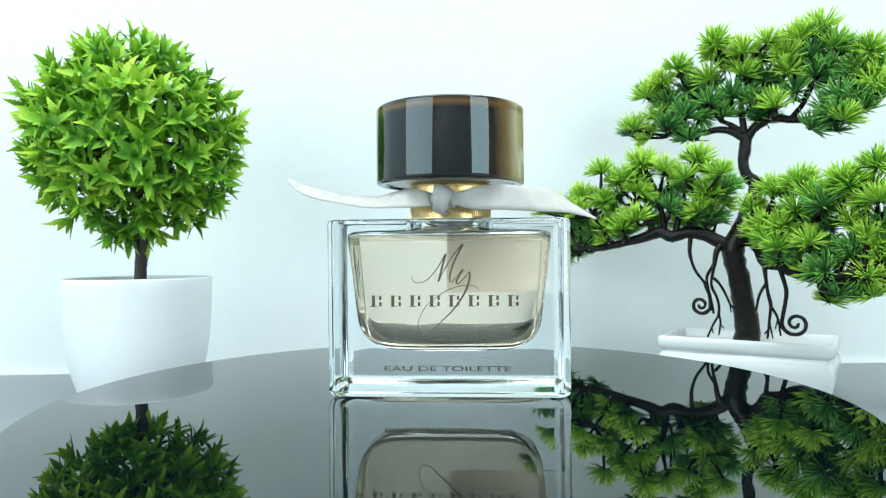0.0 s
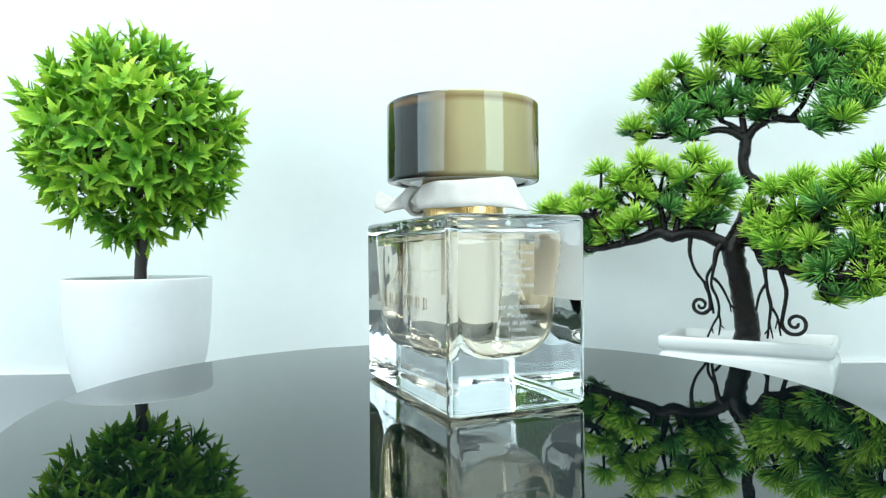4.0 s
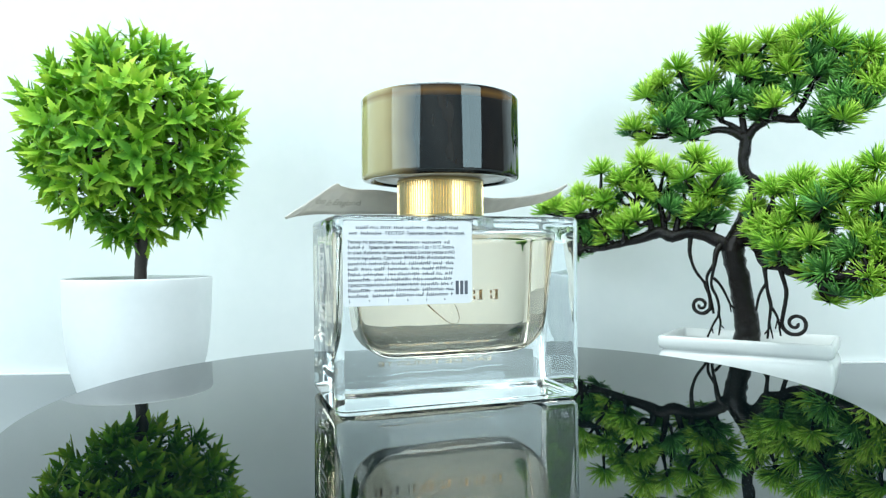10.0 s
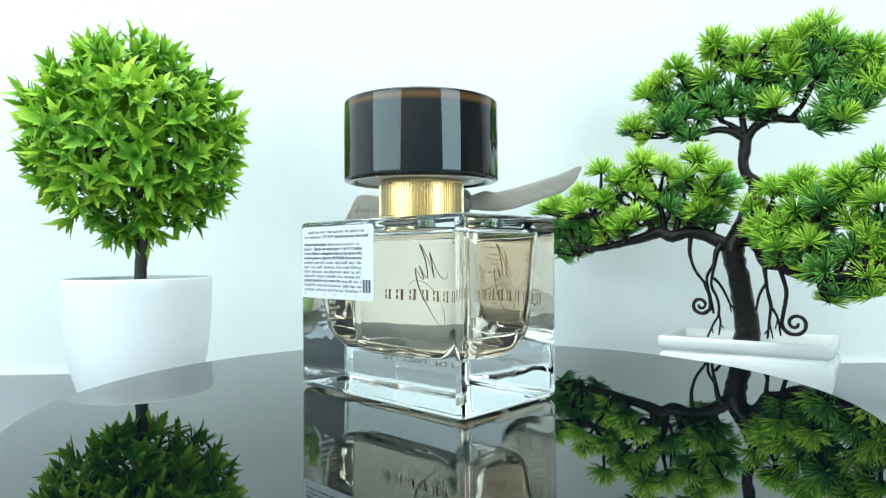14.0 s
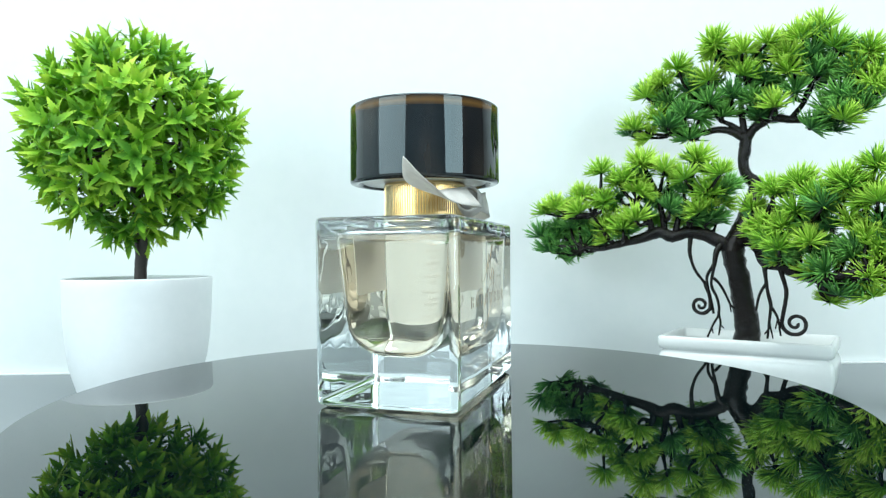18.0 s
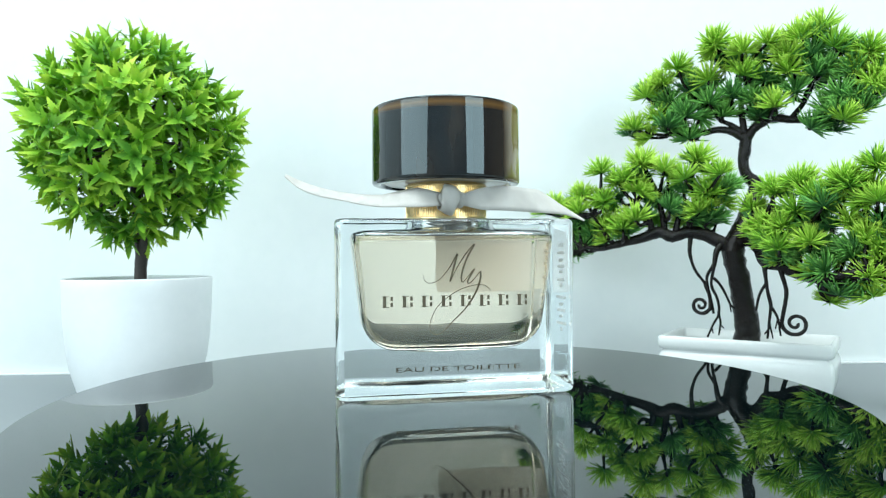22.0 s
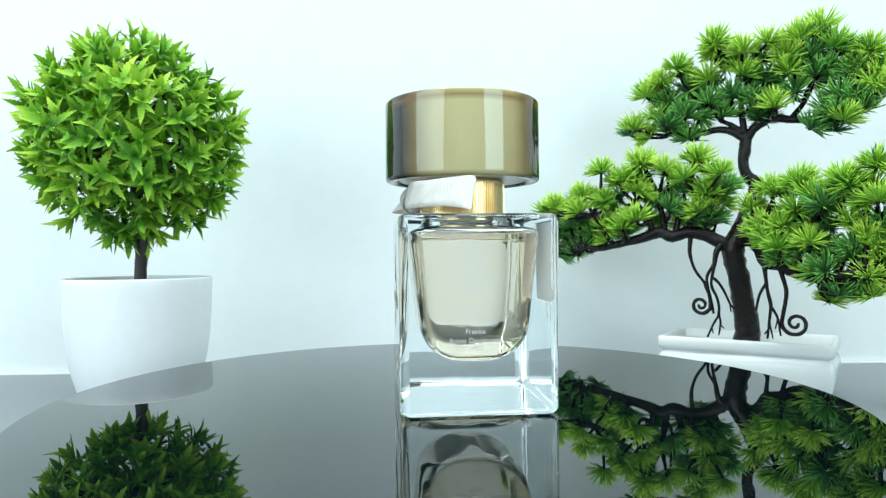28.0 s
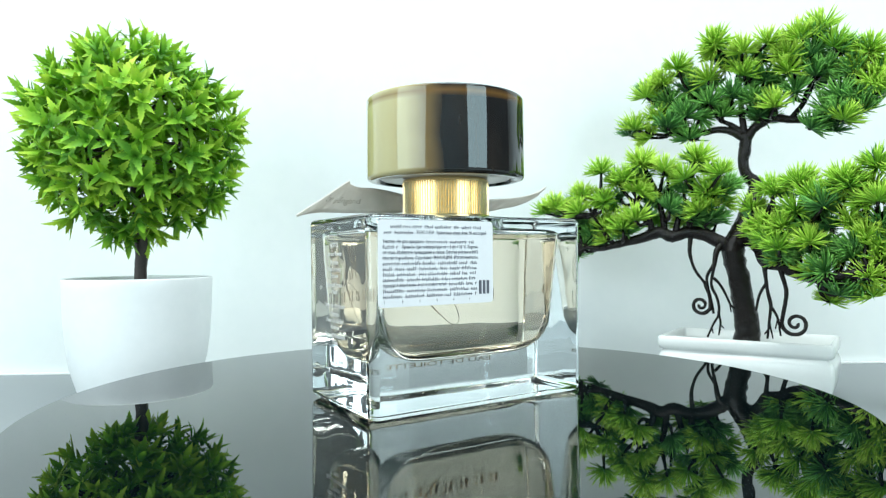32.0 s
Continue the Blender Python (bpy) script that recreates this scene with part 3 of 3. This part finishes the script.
def sprig_mesh(bm, rng, m=None, count=None):
    """Two whorls of leaflets round a short stalk that points along +z: an upright inner one, a spread outer one."""
    m = m or Matrix.Identity(4)
    turn0 = rng.uniform(0, 6.28)
    count = count or rng.choice((7, 8, 9))
    upright = count // 2
    for k in range(count):
        inner_whorl = k < upright
        ring = upright if inner_whorl else count - upright
        az = turn0 + 2 * math.pi * k / ring + rng.uniform(-0.35, 0.35)
        el = rng.uniform(0.90, 1.40) if inner_whorl else rng.uniform(0.22, 0.90)
        way = m.to_3x3() @ Vector((math.cos(az) * math.cos(el), math.sin(az) * math.cos(el), math.sin(el)))
        up = m.to_3x3() @ Vector((-math.cos(az) * math.sin(el), -math.sin(az) * math.sin(el), math.cos(el)))
        size = rng.uniform(0.0105, 0.0150) if inner_whorl else rng.uniform(0.0095, 0.0165)
        leaf(bm, m @ Vector((0, 0, 0.0030 if inner_whorl else 0.0)), way, up, size, size * rng.uniform(0.135, 0.185), rng.uniform(-0.10, 0.45))


def mesh_of(name, bm, material):
    me = bpy.data.meshes.new(name)
    bm.normal_update()
    for f in bm.faces:
        f.smooth = True
    bm.to_mesh(me)
    bm.free()
    me.materials.append(material)
    return me


rng = random.Random(11)
SPRIGS = []
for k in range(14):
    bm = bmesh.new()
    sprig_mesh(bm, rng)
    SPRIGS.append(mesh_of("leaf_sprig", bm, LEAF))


def turned(way, spin):
    return way.to_track_quat("Z", "Y").to_matrix().to_4x4() @ Matrix.Rotation(spin, 4, "Z")


gold_turn = math.pi * (3 - math.sqrt(5))
N_OUT = 304
for k in range(N_OUT):
    z = 1 - 2 * (k + 0.5) / N_OUT
    a = k * gold_turn
    r = math.sqrt(1 - z * z)
    way = Vector((r * math.cos(a) + rng.gauss(0, 0.07), r * math.sin(a) + rng.gauss(0, 0.07), z + rng.gauss(0, 0.07))).normalized()
    reach = 0.0565 + rng.uniform(-0.007, 0.004) + 0.0045 * noise.noise(way * 2.6)
    at = BALL + Vector((way.x * 0.995, way.y * 0.995, way.z * 0.975)) * reach
    tilt = (way + Vector((rng.gauss(0, 0.32), rng.gauss(0, 0.32), rng.gauss(0.10, 0.32)))).normalized()
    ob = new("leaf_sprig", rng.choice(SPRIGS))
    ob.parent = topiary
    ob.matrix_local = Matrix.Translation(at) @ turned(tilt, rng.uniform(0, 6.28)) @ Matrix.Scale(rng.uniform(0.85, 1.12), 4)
for x, y, z, lean in ((-0.0150, -0.004, 0.2335, -0.6), (-0.0030, -0.006, 0.2325, 0.45), (0.0060, 0.003, 0.2290, 1.0), (0.0010, 0.004, 0.2345, 0.5)):
    ob = new("leaf_sprig", rng.choice(SPRIGS))       # the tuft round the tip of the stem
    ob.parent = topiary
    ob.matrix_local = Matrix.Translation((x, y, z)) @ turned(Vector((lean, -0.25, 1)).normalized(), rng.uniform(0, 6.28)) @ Matrix.Scale(0.92, 4)
# filler sprigs, their colour darkened to stand for shade in the ball
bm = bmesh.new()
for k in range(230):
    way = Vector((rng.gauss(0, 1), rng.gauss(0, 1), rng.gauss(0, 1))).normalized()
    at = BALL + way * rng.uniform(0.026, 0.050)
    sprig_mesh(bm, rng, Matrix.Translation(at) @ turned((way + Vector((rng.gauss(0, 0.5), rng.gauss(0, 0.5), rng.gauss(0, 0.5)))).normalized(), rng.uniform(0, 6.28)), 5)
tagged(part("inner_foliage", bm, LEAF_SHADED, topiary, "dense leaves inside the ball, coloured darker as if shaded", smooth=False), kind="stuff")
bm = bmesh.new()
for k in range(60):
    way = Vector((rng.gauss(0, 1), rng.gauss(0, 1), rng.gauss(0, 1))).normalized()
    e = BALL + way * 0.054
    s = BALL + Vector((way.x, way.y, way.z * 2)) * 0.012
    tube(bm, [(*s, 0.0012), (*(s.lerp(e, 0.5) + Vector((rng.gauss(0, 0.003), rng.gauss(0, 0.003), 0.002))), 0.0009), (*e, 0.0006)], 2, 5)
tagged(part("twigwork", bm, STEM, topiary, "thin dark stalks inside the ball"), kind="stuff")

# ---- pine bonsai in a white tray ----
bonsai = tagged(new("bonsai"), "artificial pine bonsai with needle tufts in a white ceramic tray", "bonsai tree")
bonsai.matrix_world = pose(0.2117, 0.2177, TZ, 0, 0, -34.3)
bm = bmesh.new()
rings = []
for z, o in ((0.0, -0.0065), (0.0008, -0.0045), (0.005, -0.0022), (0.012, -0.0002), (0.019, 0.0006), (0.0245, 0.0004), (0.0275, -0.0008), (0.0290, -0.0020),
             (0.0298, -0.0022), (0.0303, -0.0012), (0.0309, -0.0001), (0.0330, 0.0006), (0.0371, 0.0006), (0.0387, 0.0001), (0.0391, -0.0006), (0.0391, -0.0017), (0.0385, -0.0024),
             (0.030, -0.0038), (0.0265, -0.0054), (0.0255, -0.010)):
    rings.append(rounded(0.0529 + o, 0.0303 + o, 0.0022, z, n=4))
loft(bm, rings)
part("tray", bm, CERAMIC, bonsai, "white glazed ceramic tray with a banded rim")


def limb(name, rows, n=10, rough=0.35, steps=5):
    """A limb along rows of u, w (height), depth and radius, in millimetres."""
    bm = bmesh.new()
    tube(bm, [(u / 1000, v / 1000, w / 1000, r / 1000) for u, w, v, r in rows], steps, n, rough)
    return part(name, bm, BARK, bonsai)


trunk = limb("trunk", [(0.1, 24, -4.8, 10.4), (0.1, 32.7, -5.5, 8.9), (0.2, 41.2, -5.4, 8.2), (-0.1, 53.0, -6.9, 7.6), (-2.0, 64.6, -8.1, 7.2), (-3.2, 76.3, -10.2, 7.0),
                       (-5.4, 87.9, -11.7, 7.0), (-6.6, 97.6, -12.5, 7.2), (-5.5, 104.2, -11.8, 6.6), (-2.8, 113.1, -6.3, 5.8), (-0.2, 123.1, 0.3, 5.5),
                       (3.2, 135.3, 8.1, 5.2), (3.4, 144.5, 13.0, 4.7), (-2.3, 153.2, 12.5, 3.8), (-4.0, 162.0, 12.2, 3.6), (-2.6, 171.4, 13.1, 4.1), (-2.5, 182.0, 13.1, 3.6)], 20, 0.16, 6)
for u, w, v, r in ((-2.6, 75.5, -17.0, 2.2), (-6.5, 90.0, -18.5, 1.3), (1.0, 50.0, -14.4, 1.5)):      # scars of lost boughs
    bm = bmesh.new()
    tube(bm, [((u + r * math.cos(k * 0.6283)) / 1000, (v + 0.3 * math.cos(k * 0.6283)) / 1000, (w + r * math.sin(k * 0.6283)) / 1000, 0.0007) for k in range(11)], 2, 7, 0.2)
    part("knot", bm, BARK, trunk)
LOW_LEFT = [(-7.5, 99.5, -13.1, 5.4), (-15.2, 104.3, -16.0, 4.8), (-24.8, 109.5, -17.6, 4.6), (-35.3, 110.9, -21.2, 4.3), (-44.3, 108.3, -23.7, 4.2), (-53.6, 111.3, -25.2, 4.0),
            (-65.2, 107.5, -27.0, 3.6), (-78.9, 104.0, -29.2, 2.9), (-95.5, 100.5, -28.4, 2.1), (-106.0, 101.5, -31.9, 1.5)]
LOW_RIGHT = [(-2.7, 104.1, -13.5, 4.6), (5.4, 105.4, -20.0, 4.4), (12.6, 99.2, -29.6, 4.4), (18.5, 91.3, -41.4, 4.6), (27.2, 88.6, -42.7, 4.4), (35.6, 84.1, -44.2, 3.9),
             (48.6, 81.2, -66.0, 2.8), (60.1, 83.9, -71.5, 2.3), (73.2, 86.8, -73.1, 1.9), (92.0, 87.0, -74.0, 1.6), (118.0, 84.0, -68.0, 1.3), (142.0, 74.0, -62.0, 1.0)]
CROWN = [[(-2.5, 177.9, 13.1, 3.5), (-10.3, 183.5, 12.7, 2.9), (-20.1, 186.2, 12.3, 2.5), (-32.6, 185.1, 11.7, 2.0), (-46.6, 191.2, 11.1, 1.4)],
         [(-3.6, 182.0, 13.0, 2.7), (-12.5, 189.1, 12.6, 2.0), (-19.3, 193.6, 12.3, 1.6), (-26.5, 203.5, 12.0, 1.2)],
         [(-1.8, 177.8, 13.1, 3.5), (5.3, 186.3, 13.4, 3.1), (15.4, 190.7, 13.8, 2.9), (27.2, 188.2, 14.4, 2.7), (38.8, 187.6, 14.9, 2.0), (53.4, 193.5, 15.5, 1.2)],
         [(-2.9, 180.3, 13.0, 2.7), (-4.5, 194.7, 13.0, 2.2), (-5.5, 211.0, 12.9, 1.6), (-6.0, 229.4, 12.9, 1.0)],
         [(27.2, 189.8, 14.4, 2.0), (35.2, 200.4, 14.7, 1.6), (40.4, 214.4, 14.9, 1.2), (40.7, 237.5, 14.9, 0.9)],
         [(53.4, 192.8, 15.5, 1.4), (62.5, 207.4, 15.9, 1.3), (65.9, 221.8, 16.0, 1.0)]]
SHOOTS = [[(-58.5, 111.4, -26.1, 2.4), (-59.1, 119.4, -26.5, 2.0), (-65.7, 132.2, -33.4, 1.4)], [(-49.7, 111.2, -23.7, 2.6), (-50.3, 120.0, -24.1, 2.2), (-53.1, 136.0, -26.1, 1.6)],
          [(-42.3, 111.0, -22.3, 2.4), (-40.6, 120.6, -21.1, 2.0), (-35.9, 131.7, -17.9, 1.4)], [(-33.0, 111.7, -19.6, 2.0), (-33.9, 120.4, -20.2, 1.8), (-29.5, 135.3, -17.2, 1.4)],
          [(-85.1, 103.7, -29.7, 1.9), (-90.1, 112.0, -33.2, 1.7), (-96.8, 125.3, -37.7, 1.2)], [(27.5, 91.4, -44.9, 2.4), (23.9, 102.5, -47.4, 2.1), (19.1, 116.5, -46.6, 1.4)],
          [(40.2, 85.4, -50.8, 2.0), (47.9, 96.1, -54.0, 1.7), (59.7, 96.7, -52.0, 1.3), (70.2, 105.0, -50.9, 1.0)], [(33.4, 88.6, -43.3, 2.1), (41.5, 109.0, -46.2, 1.5), (47.8, 129.0, -48.0, 1.0)]]
BOUGHS = [LOW_LEFT, LOW_RIGHT, *CROWN, *SHOOTS]
for rows in BOUGHS:
    limb("branch", rows, 12, 0.2)
for rows in ([(-32.6, 110.0, -20.7, 2.0), (-32.8, 106.1, -20.7, 1.8), (-33.0, 95.9, -22.0, 1.3), (-29.9, 84.9, -21.1, 1.1), (-23.9, 75.1, -18.3, 1.0), (-20.8, 64.5, -16.1, 1.0), (-19.3, 54.7, -15.1, 0.9)],
             [(-12.5, 103.5, -16.0, 2.8), (-15.2, 99.0, -20.5, 2.3), (-16.4, 92.0, -22.8, 1.6), (-17.5, 84.2, -23.6, 1.2), (-18.6, 74.7, -24.3, 1.0), (-15.2, 65.0, -22.0, 1.0), (-14.6, 55.4, -21.6, 0.9), (-17.9, 47.8, -23.8, 0.8), (-21.1, 39.4, -26.0, 0.6)],
             [(-17.2, 79.6, -23.4, 1.1), (-13.5, 74.6, -20.8, 0.9), (-10.1, 66.9, -18.5, 0.8), (-7.9, 61.1, -17.0, 0.8), (-5.9, 58.7, -14.4, 0.6)],
             [(-17.9, 88.1, -21.4, 1.2), (-21.7, 80.3, -22.8, 1.0), (-21.6, 72.5, -20.3, 0.9), (-20.5, 61.6, -19.5, 0.8)],
             [(16.7, 90.3, -42.6, 1.8), (17.8, 81.5, -44.3, 1.3), (18.8, 72.8, -44.8, 1.1), (20.4, 64.0, -43.7, 1.1), (19.7, 55.2, -44.1, 0.9), (18.5, 42.9, -45.0, 0.7)],
             [(18.4, 78.0, -43.9, 1.1), (14.2, 70.1, -44.3, 0.9), (12.0, 60.1, -43.4, 0.8)],
             [(20.4, 63.3, -43.7, 0.9), (23.8, 56.2, -41.4, 0.8), (25.4, 44.6, -40.3, 0.6)]):
    limb("hanging_root", rows, 8, 0.25)
for rows in ([(-14.6, 55.0, -21.6, 0.8), (-13.7, 48.9, -21.0, 0.7), (-14.8, 40.5, -21.7, 0.5)], [(-13.7, 47.7, -21.0, 0.6), (-11.9, 45.4, -19.7, 0.4)],
             [(-8.5, 63.0, -17.4, 0.6), (-7.6, 56.1, -16.8, 0.4)], [(19.7, 52.7, -44.2, 0.7), (21.4, 42.9, -43.0, 0.4)],
             [(-18.6, 46.3, -24.3, 0.6), (-17.9, 42.0, -23.9, 0.4)], [(23.9, 55.0, -41.3, 0.6), (22.6, 49.0, -41.9, 0.4)], [(19.5, 50.0, -44.3, 0.6), (17.0, 45.5, -45.5, 0.4)]):
    limb("root_tip", rows, 6, 0.2)


def curl(start, centre, radius, hand, depth):
    """A hanging root that ends in a spiral."""
    rows = list(start)
    for k in range(15):
        a = math.atan2(start[-1][1] - centre[1], start[-1][0] - centre[0]) + hand * (k + 1) * 0.66
        r = radius * (1 - k / 16.5)
        rows.append((centre[0] + r * math.cos(a), centre[1] + r * math.sin(a), depth))
    n = len(rows) - 1
    return limb("hanging_root", [(*q, 1.35 - 0.35 * k / n) for k, q in enumerate(rows)], 8, 0.2, 3)


curl([(25.9, 86.5, -44.8), (28.1, 78.1, -43.3), (29.1, 71.2, -42.6), (27.9, 62.5, -42.4), (26.3, 54.5, -41.0)], (33.6, 52.7), 7.6, 1, -39.6)
curl([(-23.9, 75.1, -18.8), (-21.2, 68.0, -18.8), (-20.4, 62.0, -19.5)], (-26.6, 60.6), 6.4, -1, -20.1)

# needle tufts
rng = random.Random(23)


def tuft_mesh(rng, material, count):
    """A half-globe of soft needles, each a slim three-sided spike."""
    bm = bmesh.new()
    reach = bm.verts.layers.float.new("along")
    for k in range(count):
        az, c = rng.uniform(0, 6.283), 1 - 1.02 * ((k + 0.5) / count) ** 1.05
        s = math.sqrt(1 - c * c)
        way = Vector((s * math.cos(az), s * math.sin(az), c))
        side = way.orthogonal().normalized()
        other = way.cross(side)
        length, r = rng.uniform(0.0130, 0.0166), rng.uniform(0.00050, 0.00064)
        bend = Vector((rng.gauss(0, 1), rng.gauss(0, 1), rng.gauss(0.7, 1))) * 0.0014
        rows = []
        for t, w in ((0.0, 0.85), (0.70, 1.0)):
            rows.append([bm.verts.new(way * (0.0008 + length * t) + bend * t * t + (side * math.cos(a) + other * math.sin(a)) * r * w)
                         for a in (0, 2.094, 4.189)])
        tip = bm.verts.new(way * length + bend)
        for i in range(3):
            rows[0][i][reach], rows[1][i][reach] = 0.06, 0.66
        tip[reach] = 0.95
        for i in range(3):
            j = (i + 1) % 3
            bm.faces.new((rows[0][i], rows[0][j], rows[1][j], rows[1][i]))
            bm.faces.new((rows[1][i], rows[1][j], tip))
    return mesh_of("needle_tuft", bm, material)


PALE_TUFTS = [tuft_mesh(rng, NEEDLE, c) for c in (86, 94, 100, 90)]
# darker green tufts, mostly among, below and behind the pale ones
DARK_TUFTS = [tuft_mesh(rng, NEEDLE_DARK, c) for c in (80, 88, 94)]
twig_ends, inner = [], []


def tuft(u, w, v, meshes, size, lean, deep=False):
    """A tuft at u along, w up and v deep, leaning forward by lean; deep ones join the inner foliage."""
    shape = rng.choice(meshes)
    way = Vector((rng.gauss(0.0, 0.32), -lean + rng.gauss(0, 0.3), 0.8 + rng.gauss(0, 0.25))).normalized()
    at = Vector((u + 1.0, v, w - 1.5)) / 1000 - way * (0.0050 * size)
    m = Matrix.Translation(at) @ turned(way, rng.uniform(0, 6.28)) @ Matrix.Scale(size, 4)
    if deep:
        inner.append((shape, m))
        return
    twig_ends.append(at)
    ob = new("needle_tuft", shape)
    ob.parent = bonsai
    ob.matrix_local = m


TOP = [(-22, 245, -3), (-17, 248, -3), (-2, 241, -2), (16, 243, -1), (32, 245, -1), (44, 250, 0), (55, 236, 0), (-44, 236, -4), (-57, 227, -4), (-69, 219, -5), (-77, 196, -5),
       (-61, 202, -5), (-27, 225, -3), (0, 226, -2), (27, 224, -1), (18, 201, -1), (72, 230, 1), (79, 217, 2), (74, 208, 1), (59, 187, 1), (66, 223, 1), (25, 234, -1)]
TOP_DARK = [(-54, 214, 2), (-40, 202, 3), (-40, 186, 3), (-23, 209, 4), (-8, 212, 4), (3, 208, 5), (10, 221, 5), (41, 220, 6), (38, 234, 6), (51, 222, 7),
           (60, 217, 7), (54, 203, 7), (63, 200, 7), (70, 199, 8), (41, 184, 6), (51, 192, 7), (28, 209, 6), (-30, 199, 3), (-52, 195, 2), (-13, 235, 4),
           (9, 235, 5), (-36, 220, 3), (66, 193, 7), (46, 197, 6), (8, 198, 5), (-17, 201, 4)]
LEFT = [(-92, 161, -38), (-106, 144, -39), (-125, 137, -40), (-137, 133, -40), (-74, 154, -37), (-64, 165, -36), (-90, 138, -38), (-66, 146, -36), (-67, 126, -37), (-47, 159, -34),
        (-27, 166, -30), (-13, 154, -26), (-22, 142, -29), (-36, 152, -32), (-29, 129, -31), (-109, 132, -39), (-88, 119, -38), (-76, 120, -38)]
LEFT_DARK = [(-119, 122, -26), (-108, 107, -26), (-49, 139, -20), (-43, 131, -19), (-19, 126, -14), (-60, 137, -22), (-15, 143, -13), (-84, 140, -25), (-123, 110, -26),
            (-102, 115, -26), (-76, 116, -24), (-131, 119, -27), (-27, 123, -16), (-139, 105, -27), (-128, 101, -26), (-146, 116, -28), (-117, 101, -26)]
RIGHT = [(23, 138, -57), (36, 142, -60), (10, 129, -44), (16, 118, -51), (28, 117, -59), (36, 126, -60), (46, 133, -65), (63, 139, -69), (76, 147, -72),
         (60, 141, -69), (76, 129, -72), (64, 118, -70), (43, 107, -64), (73, 109, -71), (79, 103, -72), (43, 89, -64), (73, 88, -71), (79, 95, -72),
         (58, 135, -68), (18, 109, -53), (27, 104, -59), (89, 140, -72), (91, 125, -72), (88, 110, -72), (92, 97, -72)]
RIGHT_DARK = [(49, 127, -61), (54, 130, -62), (18, 103, -48), (29, 99, -54), (52, 115, -62), (62, 102, -64), (58, 78, -63), (65, 98, -64), (68, 83, -65),
             (52, 99, -62), (35, 100, -55), (78, 86, -67), (40, 115, -57), (78, 115, -67), (48, 89, -61)]
for pale_set, dark_set, grow in ((TOP, TOP_DARK, 1.06), (LEFT, LEFT_DARK, 1.0), (RIGHT, RIGHT_DARK, 0.95)):
    for u, w, v in pale_set:
        tuft(u, w, v + rng.gauss(0, 2.5), PALE_TUFTS, grow * rng.uniform(0.82, 0.98), 0.25)
    for u, w, v in dark_set:
        tuft(u, w, v + rng.gauss(0, 4), DARK_TUFTS, grow * rng.uniform(0.84, 1.0), 0.12)
    for u, w, v in pale_set + dark_set[::3]:         # between the outer tufts
        tuft(u + rng.gauss(2, 5), w - 3 + rng.gauss(0, 4), v + 8 + rng.gauss(0, 2), DARK_TUFTS if rng.random() < (0.7 if dark_set is TOP_DARK else 0.4) else PALE_TUFTS, grow * rng.uniform(0.72, 0.88), 0.15)
    for u, w, v in pale_set[::2] + dark_set[::3]:    # the far half of the crown
        tuft(u + rng.gauss(0, 4), w - 2 + rng.gauss(0, 3), v + 20 + rng.gauss(0, 5), DARK_TUFTS if rng.random() < 0.75 else PALE_TUFTS, grow * rng.uniform(0.70, 0.88), -0.1, True)
for k in range(18):                          # the end of the right-hand bough
    tuft(rng.uniform(94, 140), rng.uniform(104, 138), rng.uniform(-88, -44), PALE_TUFTS if k % 3 else DARK_TUFTS, rng.uniform(0.85, 1.05), 0.2)
points, faces, slots, along = [], [], [], []
for shape, m in inner:
    first = len(points)
    points += [m @ v.co for v in shape.vertices]
    along += [d.value for d in shape.attributes["along"].data]
    for p in shape.polygons:
        faces.append([first + i for i in p.vertices])
        slots.append(0 if shape.materials[0] == NEEDLE else 1)
me = bpy.data.meshes.new("inner_foliage")
me.from_pydata(points, [], faces)
me.attributes.new("along", "FLOAT", "POINT").data.foreach_set("value", along)
me.materials.append(NEEDLE)
me.materials.append(NEEDLE_DARK)
me.polygons.foreach_set("material_index", slots)
me.update()
ob = tagged(new("inner_foliage", me), "needle tufts on the far side of the crowns", kind="stuff")
ob.parent = bonsai
bm = bmesh.new()
nodes = [Vector((u, v, w)) / 1000 for rows in BOUGHS for u, w, v, r in rows[1:]]
for e in twig_ends:
    s = min(nodes, key=lambda q: (q - e).length + (0.03 if q.z > e.z else 0))
    m = s.lerp(e, 0.55) + Vector((rng.gauss(0, 0.002), rng.gauss(0, 0.002), -0.003))
    tube(bm, [(*s, 0.0017), (*m, 0.0013), (*e, 0.0009)], 3, 6)
tagged(part("twigwork", bm, BARK, bonsai, "thin dark twigs under the tufts"), kind="stuff")

# ---- a green vase beside the bonsai, seen only through the bottle ----
vase = tagged(new("vase"), "plain pale green glazed vase on the table beside the bonsai", "vase")
vase.location = (0.352, 0.106, TZ)
bm = bmesh.new()
lathe(bm, [(0.036, 0.0), (0.0395, 0.0012), (0.0425, 0.008), (0.0460, 0.030), (0.0475, 0.060), (0.0468, 0.095), (0.0455, 0.122), (0.0458, 0.1295), (0.0451, 0.1320),
           (0.0436, 0.1320), (0.0428, 0.1290), (0.0438, 0.060), (0.039, 0.010)], n=72)
part("vessel", bm, GREEN_GLAZE, vase)


# ---- what turns ----
PERIOD, PHASE = 22.862, -3.68


def motions():
    rows = [(t, PHASE - 360.0 * t / PERIOD) for t in range(33)]
    walk(bottle, [(t, pose(0, 0, 0, 0, 0, a)) for t, a in rows])
    walk(plate, [(t, pose(0, 0, 0, 0, 0, a)) for t, a in rows])


motions()
